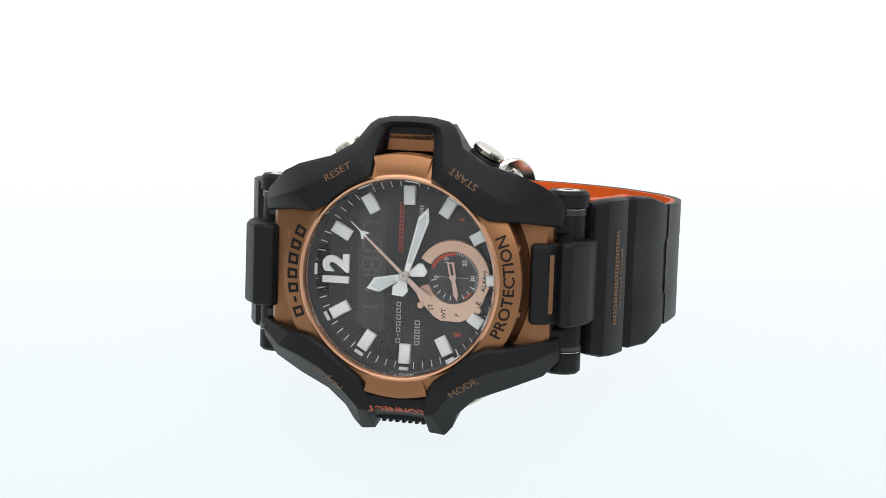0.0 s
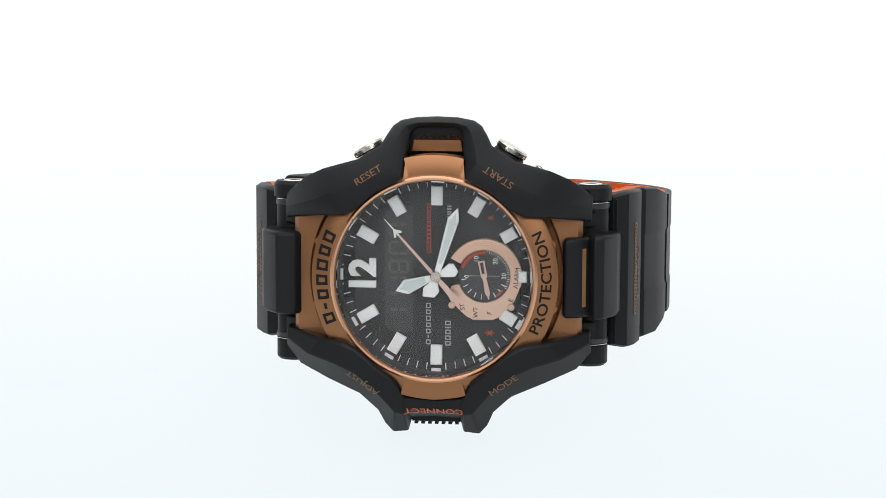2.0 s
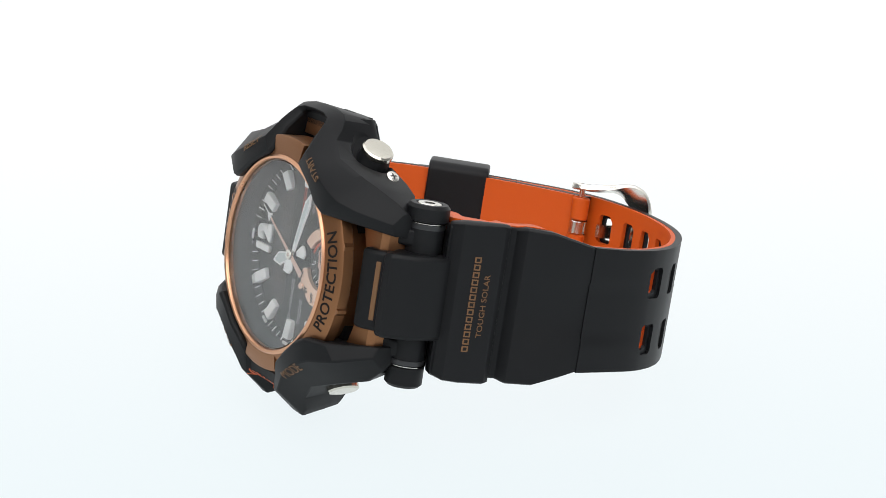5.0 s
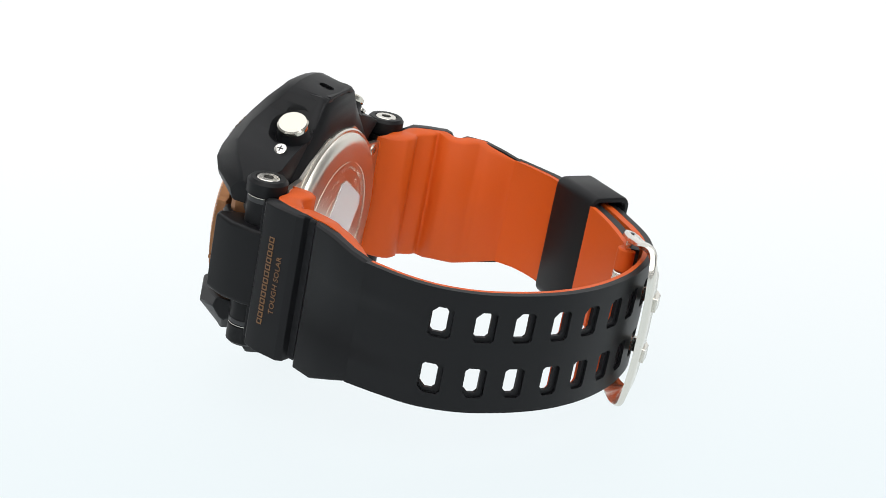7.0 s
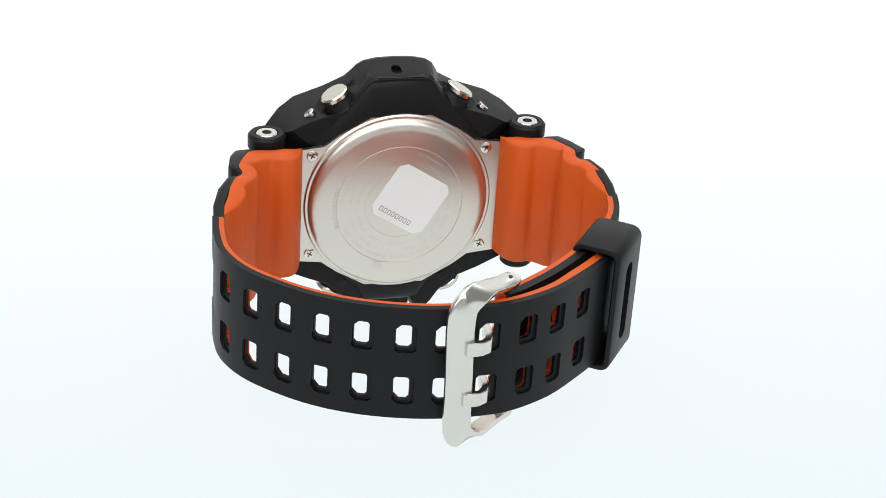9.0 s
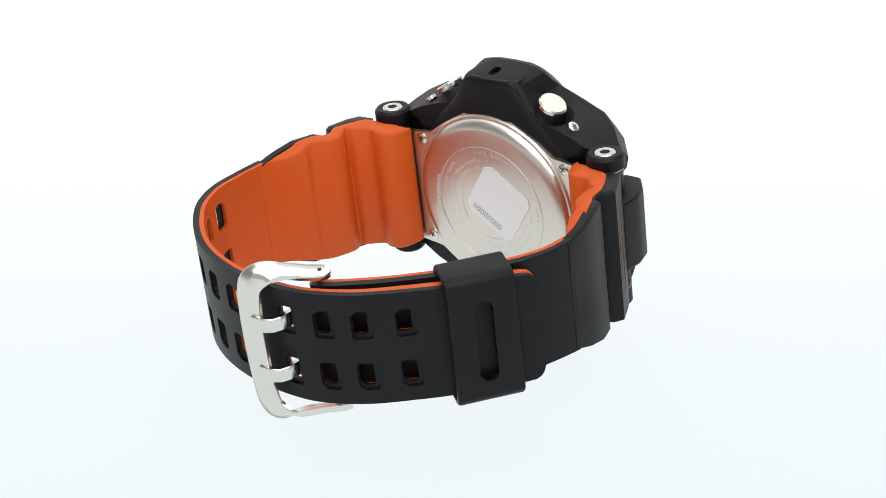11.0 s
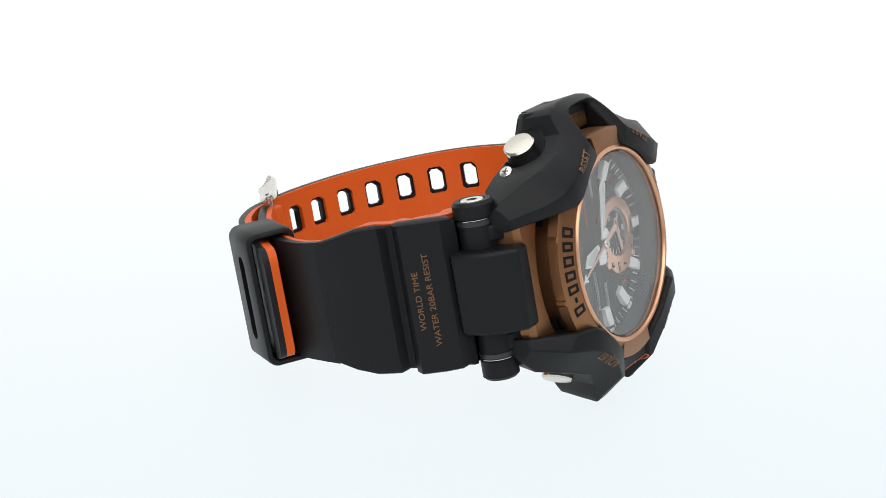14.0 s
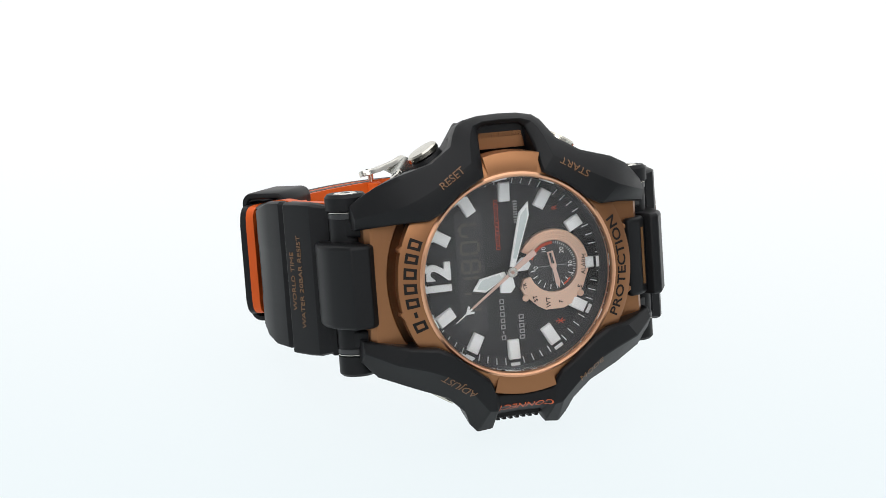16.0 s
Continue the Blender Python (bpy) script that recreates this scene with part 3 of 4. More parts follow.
bm = bmesh.new()
lathe(bm, [(0.0001, 3.6), (16.96, 3.6), (16.96, 4.6), (16.7, 4.85), (0.0001, 4.85)], 96)
crystal = part("crystal", bm, GLASS, label="clear flat mineral glass over the dial", smooth=30)
crystal.visible_shadow = False


# ---------------------------------------------------------------- lugs, links, buttons
def button(x, y, z, tilt_z, name="pusher"):
    """A round steel pusher whose way out is turned tilt_z degrees from +X in the dial's plane."""
    m = Matrix.Translation((x, y, z)) @ pose(0, 0, 0, 0, 0, tilt_z) @ pose(0, 0, 0, 0, 90, 0)
    bm = bmesh.new()
    lathe(bm, [(0.0001, -4), (1.9, -4), (1.9, 0.6), (2.75, 0.6), (2.9, 0.8), (2.9, 1.5), (2.6, 1.8), (0.0001, 1.9)], 40, m)
    b = part(name, bm, CAPSTEEL, label="round polished steel push button")
    bm = bmesh.new()
    lathe(bm, [(1.95, -3.0), (1.95, 0.5), (2.7, 0.45), (2.85, 0.2), (3.0, -1.0), (3.4, -1.5), (3.4, -3.0)], 40, m)
    part("collar", bm, RESIN, b, "black collar round the button")
    if y > 0:
        dish(TOPGUARD, m)


def dish(ob, m):
    """Cuts a round sunk dish for a button out of a guard."""
    bm = bmesh.new()
    lathe(bm, [(0.0001, -1.8), (3.3, -1.8), (3.5, -1.2), (4.9, 0.5), (6.4, 2.6), (6.4, 8), (0.0001, 8)], 40, m)
    carve(ob, bm)


def carve(ob, bm):
    """Takes the solid bm away from a mesh, for good."""
    tool = part("tool", bm, RESIN, smooth=0, seat=ob.matrix_basis.copy())
    b = ob.modifiers.new("carve", "BOOLEAN")
    b.operation, b.object, b.solver = "DIFFERENCE", tool, "EXACT"
    bpy.context.view_layer.update()
    deps = bpy.context.evaluated_depsgraph_get()
    me = bpy.data.meshes.new_from_object(ob.evaluated_get(deps))
    ob.modifiers.clear()
    ob.data = me
    for p in me.polygons:
        p.use_smooth = True
    me.set_sharp_from_angle(angle=radians(20 if ob.name.startswith("bezel_guard") else 38))
    bpy.data.objects.remove(tool)


def screw(x, y, z, m, r=1.0, parent=watch, name="screw"):
    bm = bmesh.new()
    lathe(bm, [(0.0001, -0.5), (r, -0.5), (r, 0.1), (r * 0.85, 0.22), (0.0001, 0.24)], 24, m)
    s = part(name, bm, STEEL, parent, "cross-head steel screw")
    bm = bmesh.new()
    block(bm, 0, 0, 0.24, r * 1.05, r * 0.2, 0.06, 0, 0, m)
    block(bm, 0, 0, 0.245, r * 0.2, r * 1.05, 0.06, 0, 0, m)
    part("slot", bm, DARKMETAL, s, smooth=0)


def hinge(sgn):
    x, z = sgn * 26.35, -8.6
    m = pose(x, 0, z, -90, 0, 0)
    bm = bmesh.new()
    lathe(bm, [(0.0001, -16.4), (2.8, -16.4), (3.3, -15.9), (3.3, -12.9), (3.0, -12.7), (3.0, -12.5), (3.2, -12.4), (3.2, 12.4),
               (3.0, 12.5), (3.0, 12.7), (3.7, 12.9), (3.7, 15.1), (3.2, 15.7), (2.3, 15.7), (2.2, 15.3), (0.0001, 15.3)], 48, m)
    h = part("hinge_bar", bm, RESIN, label="black hinge bar between case and strap")
    for y in (-11.9, 11.9):
        bm = bmesh.new()
        lathe(bm, [(3.0, y - 0.45), (3.32, y - 0.4), (3.32, y + 0.4), (3.0, y + 0.45)], 48, m)
        part("band", bm, DARKMETAL, h, "grey band round the hinge")
        bm = bmesh.new()
        edge = y + (0.62 if y > 0 else -0.62)
        lathe(bm, [(3.0, edge - 0.06), (3.33, edge - 0.05), (3.33, edge + 0.05), (3.0, edge + 0.06)], 48, m)
        part("ring", bm, STEEL, h, "thin bright ring beside the grey band")
    bm = bmesh.new()
    lathe(bm, [(0.95, 15.2), (0.95, 15.75), (1.95, 15.75), (2.1, 15.6), (2.1, 15.2)], 6 * 8, m)
    part("hex_pin", bm, STEEL, h, "steel pin with a hexagon socket")
    # lug arms of the case that hold the bar
    for s in (-1, 1):
        bm = bmesh.new()
        pts = [(17.0, -3.5), (24.6, -3.6), (27.4, -5.5), (28.6, -7.4), (27.8, -8.6), (25, -10.8), (17.0, -9.6)]
        y0, y1 = sorted((s * 8.2, s * 11.2))
        slab_y(bm, [(sgn * a, b) for a, b in pts], y0, y1, 0.3)
        part("lug", bm, RESIN, label="black resin lug", bevel=0.2)


def link(sgn):
    pts = [(26.4, -1.2), (27.3, 0.5), (28.9, 0.2), (31.3, -3.8), (32.0, -8.4), (31.4, -12.4), (28.0, -13.0), (24.0, -12.0), (23.6, -5.0)] if sgn > 0 else \
        [(23.6, -2.2), (25.0, -0.9), (28.2, -1.0), (31.0, -4.8), (31.9, -8.6), (31.4, -12.6), (28.0, -13.2), (24.0, -12.0), (23.2, -6.0)]
    bm = bmesh.new()
    slab_y(bm, [(sgn * a, b) for a, b in pts], -7.3, 7.3, 0.45)
    lk = part("strap_link", bm, RESIN, label="faceted black resin centre link", bevel=0.4, seat=STRAP_SEAT)
    if sgn > 0:
        bm = bmesh.new()
        slab_y(bm, [(22.0, -4), (21.9, 0.9), (22.4, 1.5), (24.2, 1.1), (26.0, -0.2), (27.3, -2.2), (27.3, -5)], -7.0, 7.0, 0.5)
        part("front_cover", bm, RESIN, lk, "black cover with a copper stripe", bevel=0.4, segs=3)
        bm = bmesh.new()
        slab_y(bm, [(25.2, -0.9), (25.25, 0.46), (25.9, -0.02), (25.8, -1.2)], -5.1, 5.1, 0.1)
        part("stripe", bm, GOLDPRINT, lk, "copper stripe", smooth=30)


for s in (-1, 1):
    hinge(s)
    link(s)
for x, s in ((12.0, 1), (-12.0, -1)):
    button(x, 20.7, -5.6, 90 - s * 30)
    button(x - s * 0.1, -20.3, -5.6, -90 + s * 32)
for x, s in ((17.1, 1), (-17.1, -1)):
    screw(x, 18.0, -6.2, Matrix.Translation((x + s * 0.6, 18.3, -6.15)) @ pose(0, 0, 0, 0, 0, 90 - s * 40) @ pose(0, 0, 0, 0, 90, 0), 1.15)

bm = bmesh.new()                            # small oval hole through the guard above the window
oval = [(1.0 * math.cos(math.pi * i / 10), 1.0 * math.sin(math.pi * i / 10) + (0.5 if i < 10 else -0.5)) for i in range(20)]
prism(bm, oval, -2.2, 3.0)
bmesh.ops.transform(bm, matrix=pose(0.55, 26.6, -5.9, -105, 0, 0), verts=bm.verts)
carve(TOPGUARD, bm)

bm = bmesh.new()
prism(bm, [(-4.3, -23.0), (4.3, -23.0), (4.3, -25.9), (-4.3, -25.9)], -6.5, -0.8, 0.3)
fb = part("front_button", bm, RESIN, label="ribbed black front button")
for k in range(7):
    bm = bmesh.new()
    block(bm, -3.6 + k * 1.2, -26.0, -3.6, 0.6, 0.8, 5.0)
    part("rib", bm, RESIN, fb, smooth=0)


# ---------------------------------------------------------------- case back
def case_back():
    bm = bmesh.new()
    pts = [(20.5, 8.2), (20.6, 12.2), (15.2, 12.8), (12.0, 15.2), (6, 18.6)]
    loop = pts + [(-x, y) for x, y in pts[::-1]] + [(-x, -y) for x, y in pts] + [(x, -y) for x, y in pts[::-1]]
    loft(bm, [[(x, y, z) for x, y in loop] for z in (-10.4, -9.4)])
    cb = part("case_back", bm, BACKPLATE, label="satin steel case back with engraved rings", smooth=30)
    bm = bmesh.new()
    lathe(bm, [(0.0001, -10.0), (19.1, -10.0), (19.1, -10.5), (18.8, -10.8), (18.35, -10.8), (18.15, -11.3), (17.6, -11.8), (16.2, -12.2), (0.0001, -12.3)], 128)
    cover = part("cover", bm, BACKPLATE, cb, "round polished steel cover")
    for r, tall in ((8.6, 0.75), (10.1, 0.75), (11.7, 0.85)):      # rings of fine engraved signs in word-like groups
        bm = bmesh.new()
        n = int(r * 12)
        for k in range(n):
            if (k // 2) % 9 in (0, 5) or math.sin(k * 0.11 + r) > 0.86:
                continue
            h = tall * (1.0, 0.55, 0.8)[(k * 5 + int(r)) % 3]
            block(bm, r + (tall - h) / 2 * (-1) ** k, 0, -12.255, h, 0.17, 0.03, 0, 0, pose(0, 0, 0, 0, 0, 360 * k / n))
        part("engraving", bm, ENGRAVE, cover, "engraved bars", smooth=0)
    bm = bmesh.new()
    for r in (6.9, 12.8):
        lathe(bm, [(r, -12.2), (r, -12.31), (r + 0.12, -12.31), (r + 0.12, -12.2)], 96)
    part("engraved_ring", bm, ENGRAVE, cover, "fine engraved circles", smooth=30)
    bm = bmesh.new()
    bars(bm, [0.7] * 10, 0.95, 0.25, pose(13.2, 0, -12.27, 0, 0, -90), 0.04, 13.2)
    part("engraving", bm, ENGRAVE, cover, "engraved bars", smooth=0)
    bm = bmesh.new()
    block(bm, 4.0, -13.2, -12.26, 1.8, 1.5, 0.05, 6)
    part("engraving", bm, ENGRAVE, cover, "engraved mark", smooth=0)
    for x, y in ((17.6, 11.0), (-17.6, 11.0), (17.6, -10.7), (-17.6, -10.7)):
        screw(x, y, -10.4, Matrix.Translation((x, y, -10.45)) @ pose(0, 0, 0, 180, 0, 30), 1.15, cb)
    # inspection sticker, a square with cut corners
    bm = bmesh.new()
    w, k = 6.2, 1.4
    o = [(-w + k, -w), (w - k, -w), (w, -w + k), (w, w - k), (w - k, w), (-w + k, w), (-w, w - k), (-w, -w + k)]
    loft(bm, [[(x, y, z) for x, y in o] for z in (-12.42, -12.3)])
    bmesh.ops.transform(bm, matrix=pose(-2.2, 1.3, 0, 0, 0, 32), verts=bm.verts)
    st = part("sticker", bm, STICKER, cb, "white paper inspection sticker", smooth=0)
    bm = bmesh.new()
    bars(bm, [0.75] * 8, 1.1, 0.22, pose(-2.2, 1.3, -12.44, 0, 0, 32) @ pose(0.8, -4.5, 0), 0.015, None, 0.18)
    part("serial_bars", bm, GREYPRINT, st, "grey printed bars", smooth=0)


case_back()


# ---------------------------------------------------------------- strap
def shell(bm, cells, outer, inner):
    """A thick sheet: cells are loops of (s, y); outer and inner lay them in space."""
    vo, vi, count = {}, {}, {}

    def get(store, fn, p):
        key = (round(p[0], 3), round(p[1], 3))
        if key not in store:
            store[key] = bm.verts.new(fn(*key))
        return store[key]
    for loop in cells:
        face(bm, [get(vo, outer, p) for p in loop])
        face(bm, [get(vi, inner, p) for p in loop[::-1]])
        for a, b in zip(loop, loop[1:] + loop[:1]):
            ka, kb = (round(a[0], 3), round(a[1], 3)), (round(b[0], 3), round(b[1], 3))
            count[(ka, kb)] = count.get((ka, kb), 0) + 1
    for a, b in count:
        if (b, a) not in count:
            face(bm, (vo[b], vo[a], vi[a], vi[b]))


class Band:
    """A bent band: a middle line in X, Z with a half width along Y, measured along its length."""

    def __init__(self, rows):
        self.line = catmull(rows, 10)
        self.s = [0.0]
        for a, b in zip(self.line, self.line[1:]):
            self.s.append(self.s[-1] + float(np.hypot(b[0] - a[0], b[1] - a[1])))
        self.length = self.s[-1]
        arr = np.array(self.line)
        tan = np.gradient(arr[:, :2], axis=0)
        tan /= np.linalg.norm(tan, axis=1)[:, None]
        self.nor = np.stack([-tan[:, 1], tan[:, 0]], 1)
        self.arr = arr

    def channel(self, s, y, off):
        """How far the outer face stands out: a shallow channel fades along the first stretch."""
        fade = min(1.0, max(0.0, (13.0 - s) / 9.0))
        return off - (0.22 * fade if -0.455 < y < 0.435 else 0.0)

    def at(self, s, y, off, side=1):
        f = [float(np.interp(s, self.s, self.arr[:, k])) for k in range(3)]
        n = [float(np.interp(s, self.s, self.nor[:, k])) for k in range(2)]
        yy = y * f[2] * (1.065 if y > 0 else 0.972)
        return (f[0] + n[0] * off * side, yy, f[1] + n[1] * off * side)

    def near(self, x, z):
        d = (self.arr[:, 0] - x) ** 2 + (self.arr[:, 1] - z) ** 2
        return self.s[int(np.argmin(d))]


def cells_of(s_lines, y_lines, holes, cut):
    """Grid cells with holes left out; each hole keeps one small corner triangle."""
    out = []
    for s0, s1 in zip(s_lines, s_lines[1:]):
        for y0, y1 in zip(y_lines, y_lines[1:]):
            sc, yc = (s0 + s1) / 2, (y0 + y1) / 2
            hit = None
            for hs0, hs1, hy0, hy1, sg in holes:
                if hs0 < sc < hs1 and hy0 < yc < hy1:
                    hit = (hs0, hs1, hy0, hy1, sg)
            if hit is None:
                out.append([(s0, y0), (s1, y0), (s1, y1), (s0, y1)])
                continue
            hs0, hs1, hy0, hy1, sg = hit
            quad = [(s0, y0), (s1, y0), (s1, y1), (s0, y1)]
            for cs in (hs0, hs1):                    # rounded corners, the lug side's outer one the largest
                for cy in (hy0, hy1):
                    size = cut if cs == hs0 and (cy == hy1) == (sg > 0) else cut / 2
                    keep = [p for p in quad if abs(p[0] - cs) + abs(p[1] - cy) * 10.9 <= size + 0.09]
                    if len(keep) > 2:
                        out.append(keep)
    return out


def holed(band, hole_s, grow, s0, s1, ds=0.0, dy=0.0):
    """Grid lines and holes for a band with two rows of holes; y runs from -1 to 1."""
    hw = 10.8
    holes, sl, yl = [], {s0, s1, s1 - 0.2, s1 - 0.5, s1 - 0.9, s1 - 1.4, s1 - 2.1}, {-1.0, 1.0, 0.0, -0.45, -0.49, 0.43, 0.47}
    hl, ht = 1.35 + grow, 2.25 + grow
    for c in hole_s:
        c += ds
        for yc, sg in ((5.75 + dy, 1), (-4.6 + dy, -1)):
            w = hw * (1.065 if sg > 0 else 0.972)
            holes.append((c - hl, c + hl, (yc - ht) / w, (yc + ht) / w, sg))
            yl |= {(yc - ht) / w, (yc - ht + 0.5) / w, (yc + ht) / w, (yc + ht - 0.5) / w, (yc + sg * (ht - 1.0)) / w}
        sl |= {c - hl, c - hl + 0.5, c - hl + 1.0, c + hl - 0.5, c + hl}
    base = sorted(sl)
    for a, b in zip(base, base[1:]):
        k = int((b - a) // 1.6)
        for i in range(1, k + 1):
            sl.add(a + (b - a) * i / (k + 1))
    holes = [(round(a, 3), round(b, 3), round(c, 3), round(d, 3), e) for a, b, c, d, e in holes]
    return sorted({round(v, 3) for v in sl}), sorted({round(v, 3) for v in yl}), holes


def block_end(sgn, name):
    """The thick first stretch of a strap: black outside with a groove, orange inside."""
    outer = [(30.6, -9.6), (33.4, -10.8), (34.8, -13.3), (35.9, -17.8), (35.5, -19.0), (34.4, -19.7), (34.7, -21.0), (36.8, -21.9), (39.2, -26.0),
             (40.8, -30.2), (41.5, -34.6)]
    mid = [(29.4, -11.0), (31.2, -12.4), (32.6, -14.8), (34.0, -18.2), (33.9, -19.0), (33.5, -20.2), (34.0, -21.4), (35.2, -22.6), (37.0, -26.4),
           (38.8, -30.4), (39.5, -34.6)]
    hw = [13.4, 13.95, 14.05, 14.05, 13.95, 13.4, 13.4, 13.8, 13.6, 12.55, 11.5]

    def side(x, z):
        """The twelve o'clock end lies a little lower and closes in towards its tip."""
        if sgn > 0:
            return x, z
        return -x * (0.952 - 0.09 * min(1, max(0, (-z - 20) / 14))), z - 2.6
    if sgn < 0:
        outer[3] = (36.6, -17.4)
    outer, mid = ([side(*p) for p in q] for q in (outer, mid))
    bm = bmesh.new()
    loops = []
    for i, ((x0, z0), (x1, z1), w) in enumerate(zip(outer, mid, hw)):
        dip = 0.0 if i < 7 else (0.15, 0.3, 0.3, 0.3)[i - 7] * (1.0 if sgn > 0 else 0.3)
        xi, zi = x0 + (x1 - x0) * dip * 0.45, z0 + (z1 - z0) * dip * 0.45
        e = 0.35
        v = w * ((1.0 if sgn > 0 else 0.95) if i < 9 else 0.95 if i < 10 else 0.913)
        loops.append([(x0, -v + e, z0), (x0, -5.2, z0), (xi, -4.6, zi), (xi, 4.8, zi), (x0, 5.4, z0), (x0, w - e, z0), (x0 * 0.7 + x1 * 0.3, w, z0 * 0.7 + z1 * 0.3),
                      (x1, w, z1), (x1, -v, z1), (x0 * 0.7 + x1 * 0.3, -v, z0 * 0.7 + z1 * 0.3)])
    loft(bm, loops)
    # black apron under the hinge bar
    apron = [(23.0, -10.6), (25.0, -11.5), (27.4, -11.4), (29.2, -10.2), (31.4, -9.4), (31.4, -13.0), (28.2, -13.0), (25.0, -12.6), (23.0, -11.6)] if sgn > 0 else [(23.0, -11.7), (25.0, -12.72), (27.4, -12.72), (28.8, -12.0), (29.6, -12.4), (29.6, -14.6), (28.2, -14.1), (25.0, -13.5), (23.0, -12.4)]
    slab_y(bm, [(sgn * x, z) for x, z in apron], -13.2, 12.8, 0.2)
    # orange lining: three soft waves from the case to the bend
    front = [(20.3, -10.4), (21.4, -11.6), (23.4, -12.3), (25.2, -13.3), (26.8, -13.5), (28.4, -14.0), (29.7, -15.0), (31.1, -17.4), (32.3, -20.6),
             (32.0, -22.6), (32.3, -24.0), (33.3, -25.6), (34.3, -28.6), (34.7, -30.4), (35.4, -33.0), (35.6, -35.7), (35.3, -37.6)]
    back = [(20.1, -11.4), (20.9, -14.2), (22.2, -16.4), (24.2, -17.2), (26.0, -16.9), (27.4, -17.8), (28.9, -19.3), (30.3, -19.8), (29.6, -21.4),
            (29.1, -23.2), (29.7, -25.6), (31.0, -27.4), (31.8, -28.6), (31.6, -30.4), (33.0, -33.2), (34.55, -35.7), (34.4, -37.6)]
    top = [13.0, 13.3, 13.6, 13.7, 13.7, 13.8, 13.9, 13.95, 14.0, 13.6, 13.6, 13.9, 13.7, 13.0, 12.2, 11.6, 11.4]

    def place(x, z, w):
        """The six o'clock side stands higher and reaches further out."""
        if sgn < 0:
            return (-x, z, w)
        f = min(1.0, max(0.0, (x - 19.4) / 9.6))
        zz = z + 2.6 * f
        return (x / (1 - 0.048 * f - 0.05 * min(1, max(0, (-zz - 20) / 14))), zz, w)
    rows = [[place(x, z, w) for (x, z), w in zip(q, top)] for q in (front, back)]
    if sgn < 0:
        rows[0][-3:] = [(-34.6, -33.0, 12.2), (-34.9, -35.7, 11.6), (-34.6, -37.6, 11.4)]
        rows[1][-3:] = [(-32.7, -33.2, 12.2), (-33.9, -35.7, 11.6), (-33.7, -37.6, 11.4)]
    else:
        rows[0][-2:] = [(40.0, -33.1, 11.7), (40.3, -35.5, 11.4)]
        rows[1][-2:] = [(38.9, -33.1, 11.7), (39.7, -35.5, 11.4)]
    lining = bmesh.new()
    loops = []
    for (x0, z0, w), (x1, z1, _) in zip(catmull(rows[0], 4), catmull(rows[1], 4)):
        v, e = w * 0.925, 0.45
        xe, ze = x1 * 0.85 + x0 * 0.15, z1 * 0.85 + z0 * 0.15
        loops.append([(x0, -v, z0), (x0, w, z0), (xe, w, ze), (x1, w - e, z1), (x1, -v + e, z1), (xe, -v, ze)])
    loft(lining, loops)
    return bm, lining


LONG = [(40.5, -33.6, 11.0), (41.35, -40, 10.8), (41.2, -46.5, 10.8), (38.6, -53.2, 10.8), (33.7, -59.3, 10.8), (28.2, -64.2, 10.8), (22.2, -67.8, 10.8),
        (15.5, -70.4, 10.8), (8.2, -72.0, 10.8), (0, -72.4, 10.8), (-5.8, -71.4, 10.8), (-12.6, -68.5, 10.7), (-18.8, -64.1, 10.6),
        (-25.0, -59.0, 10.5), (-30.2, -53.2, 10.4), (-33.7, -50.0, 10.35), (-34.7, -48.7, 10.1), (-35.3, -47.95, 9.4), (-35.6, -47.6, 8.4), (-35.7, -47.45, 7.2)]
SHORT = [(-34.8, -36.0, 11.0), (-33.7, -40.4, 10.8), (-31.6, -44.8, 10.8), (-28.6, -48.8, 10.8), (-24.5, -53.2, 10.8), (-17.9, -59.2, 10.8),
         (-12.6, -63.3, 10.8), (-6.4, -67.2, 10.8), (-3.0, -68.8, 10.8)]


def ramp(s, a, b):
    f = min(1.0, max(0.0, (s - a) / (b - a)))
    return f * f * (3 - 2 * f)


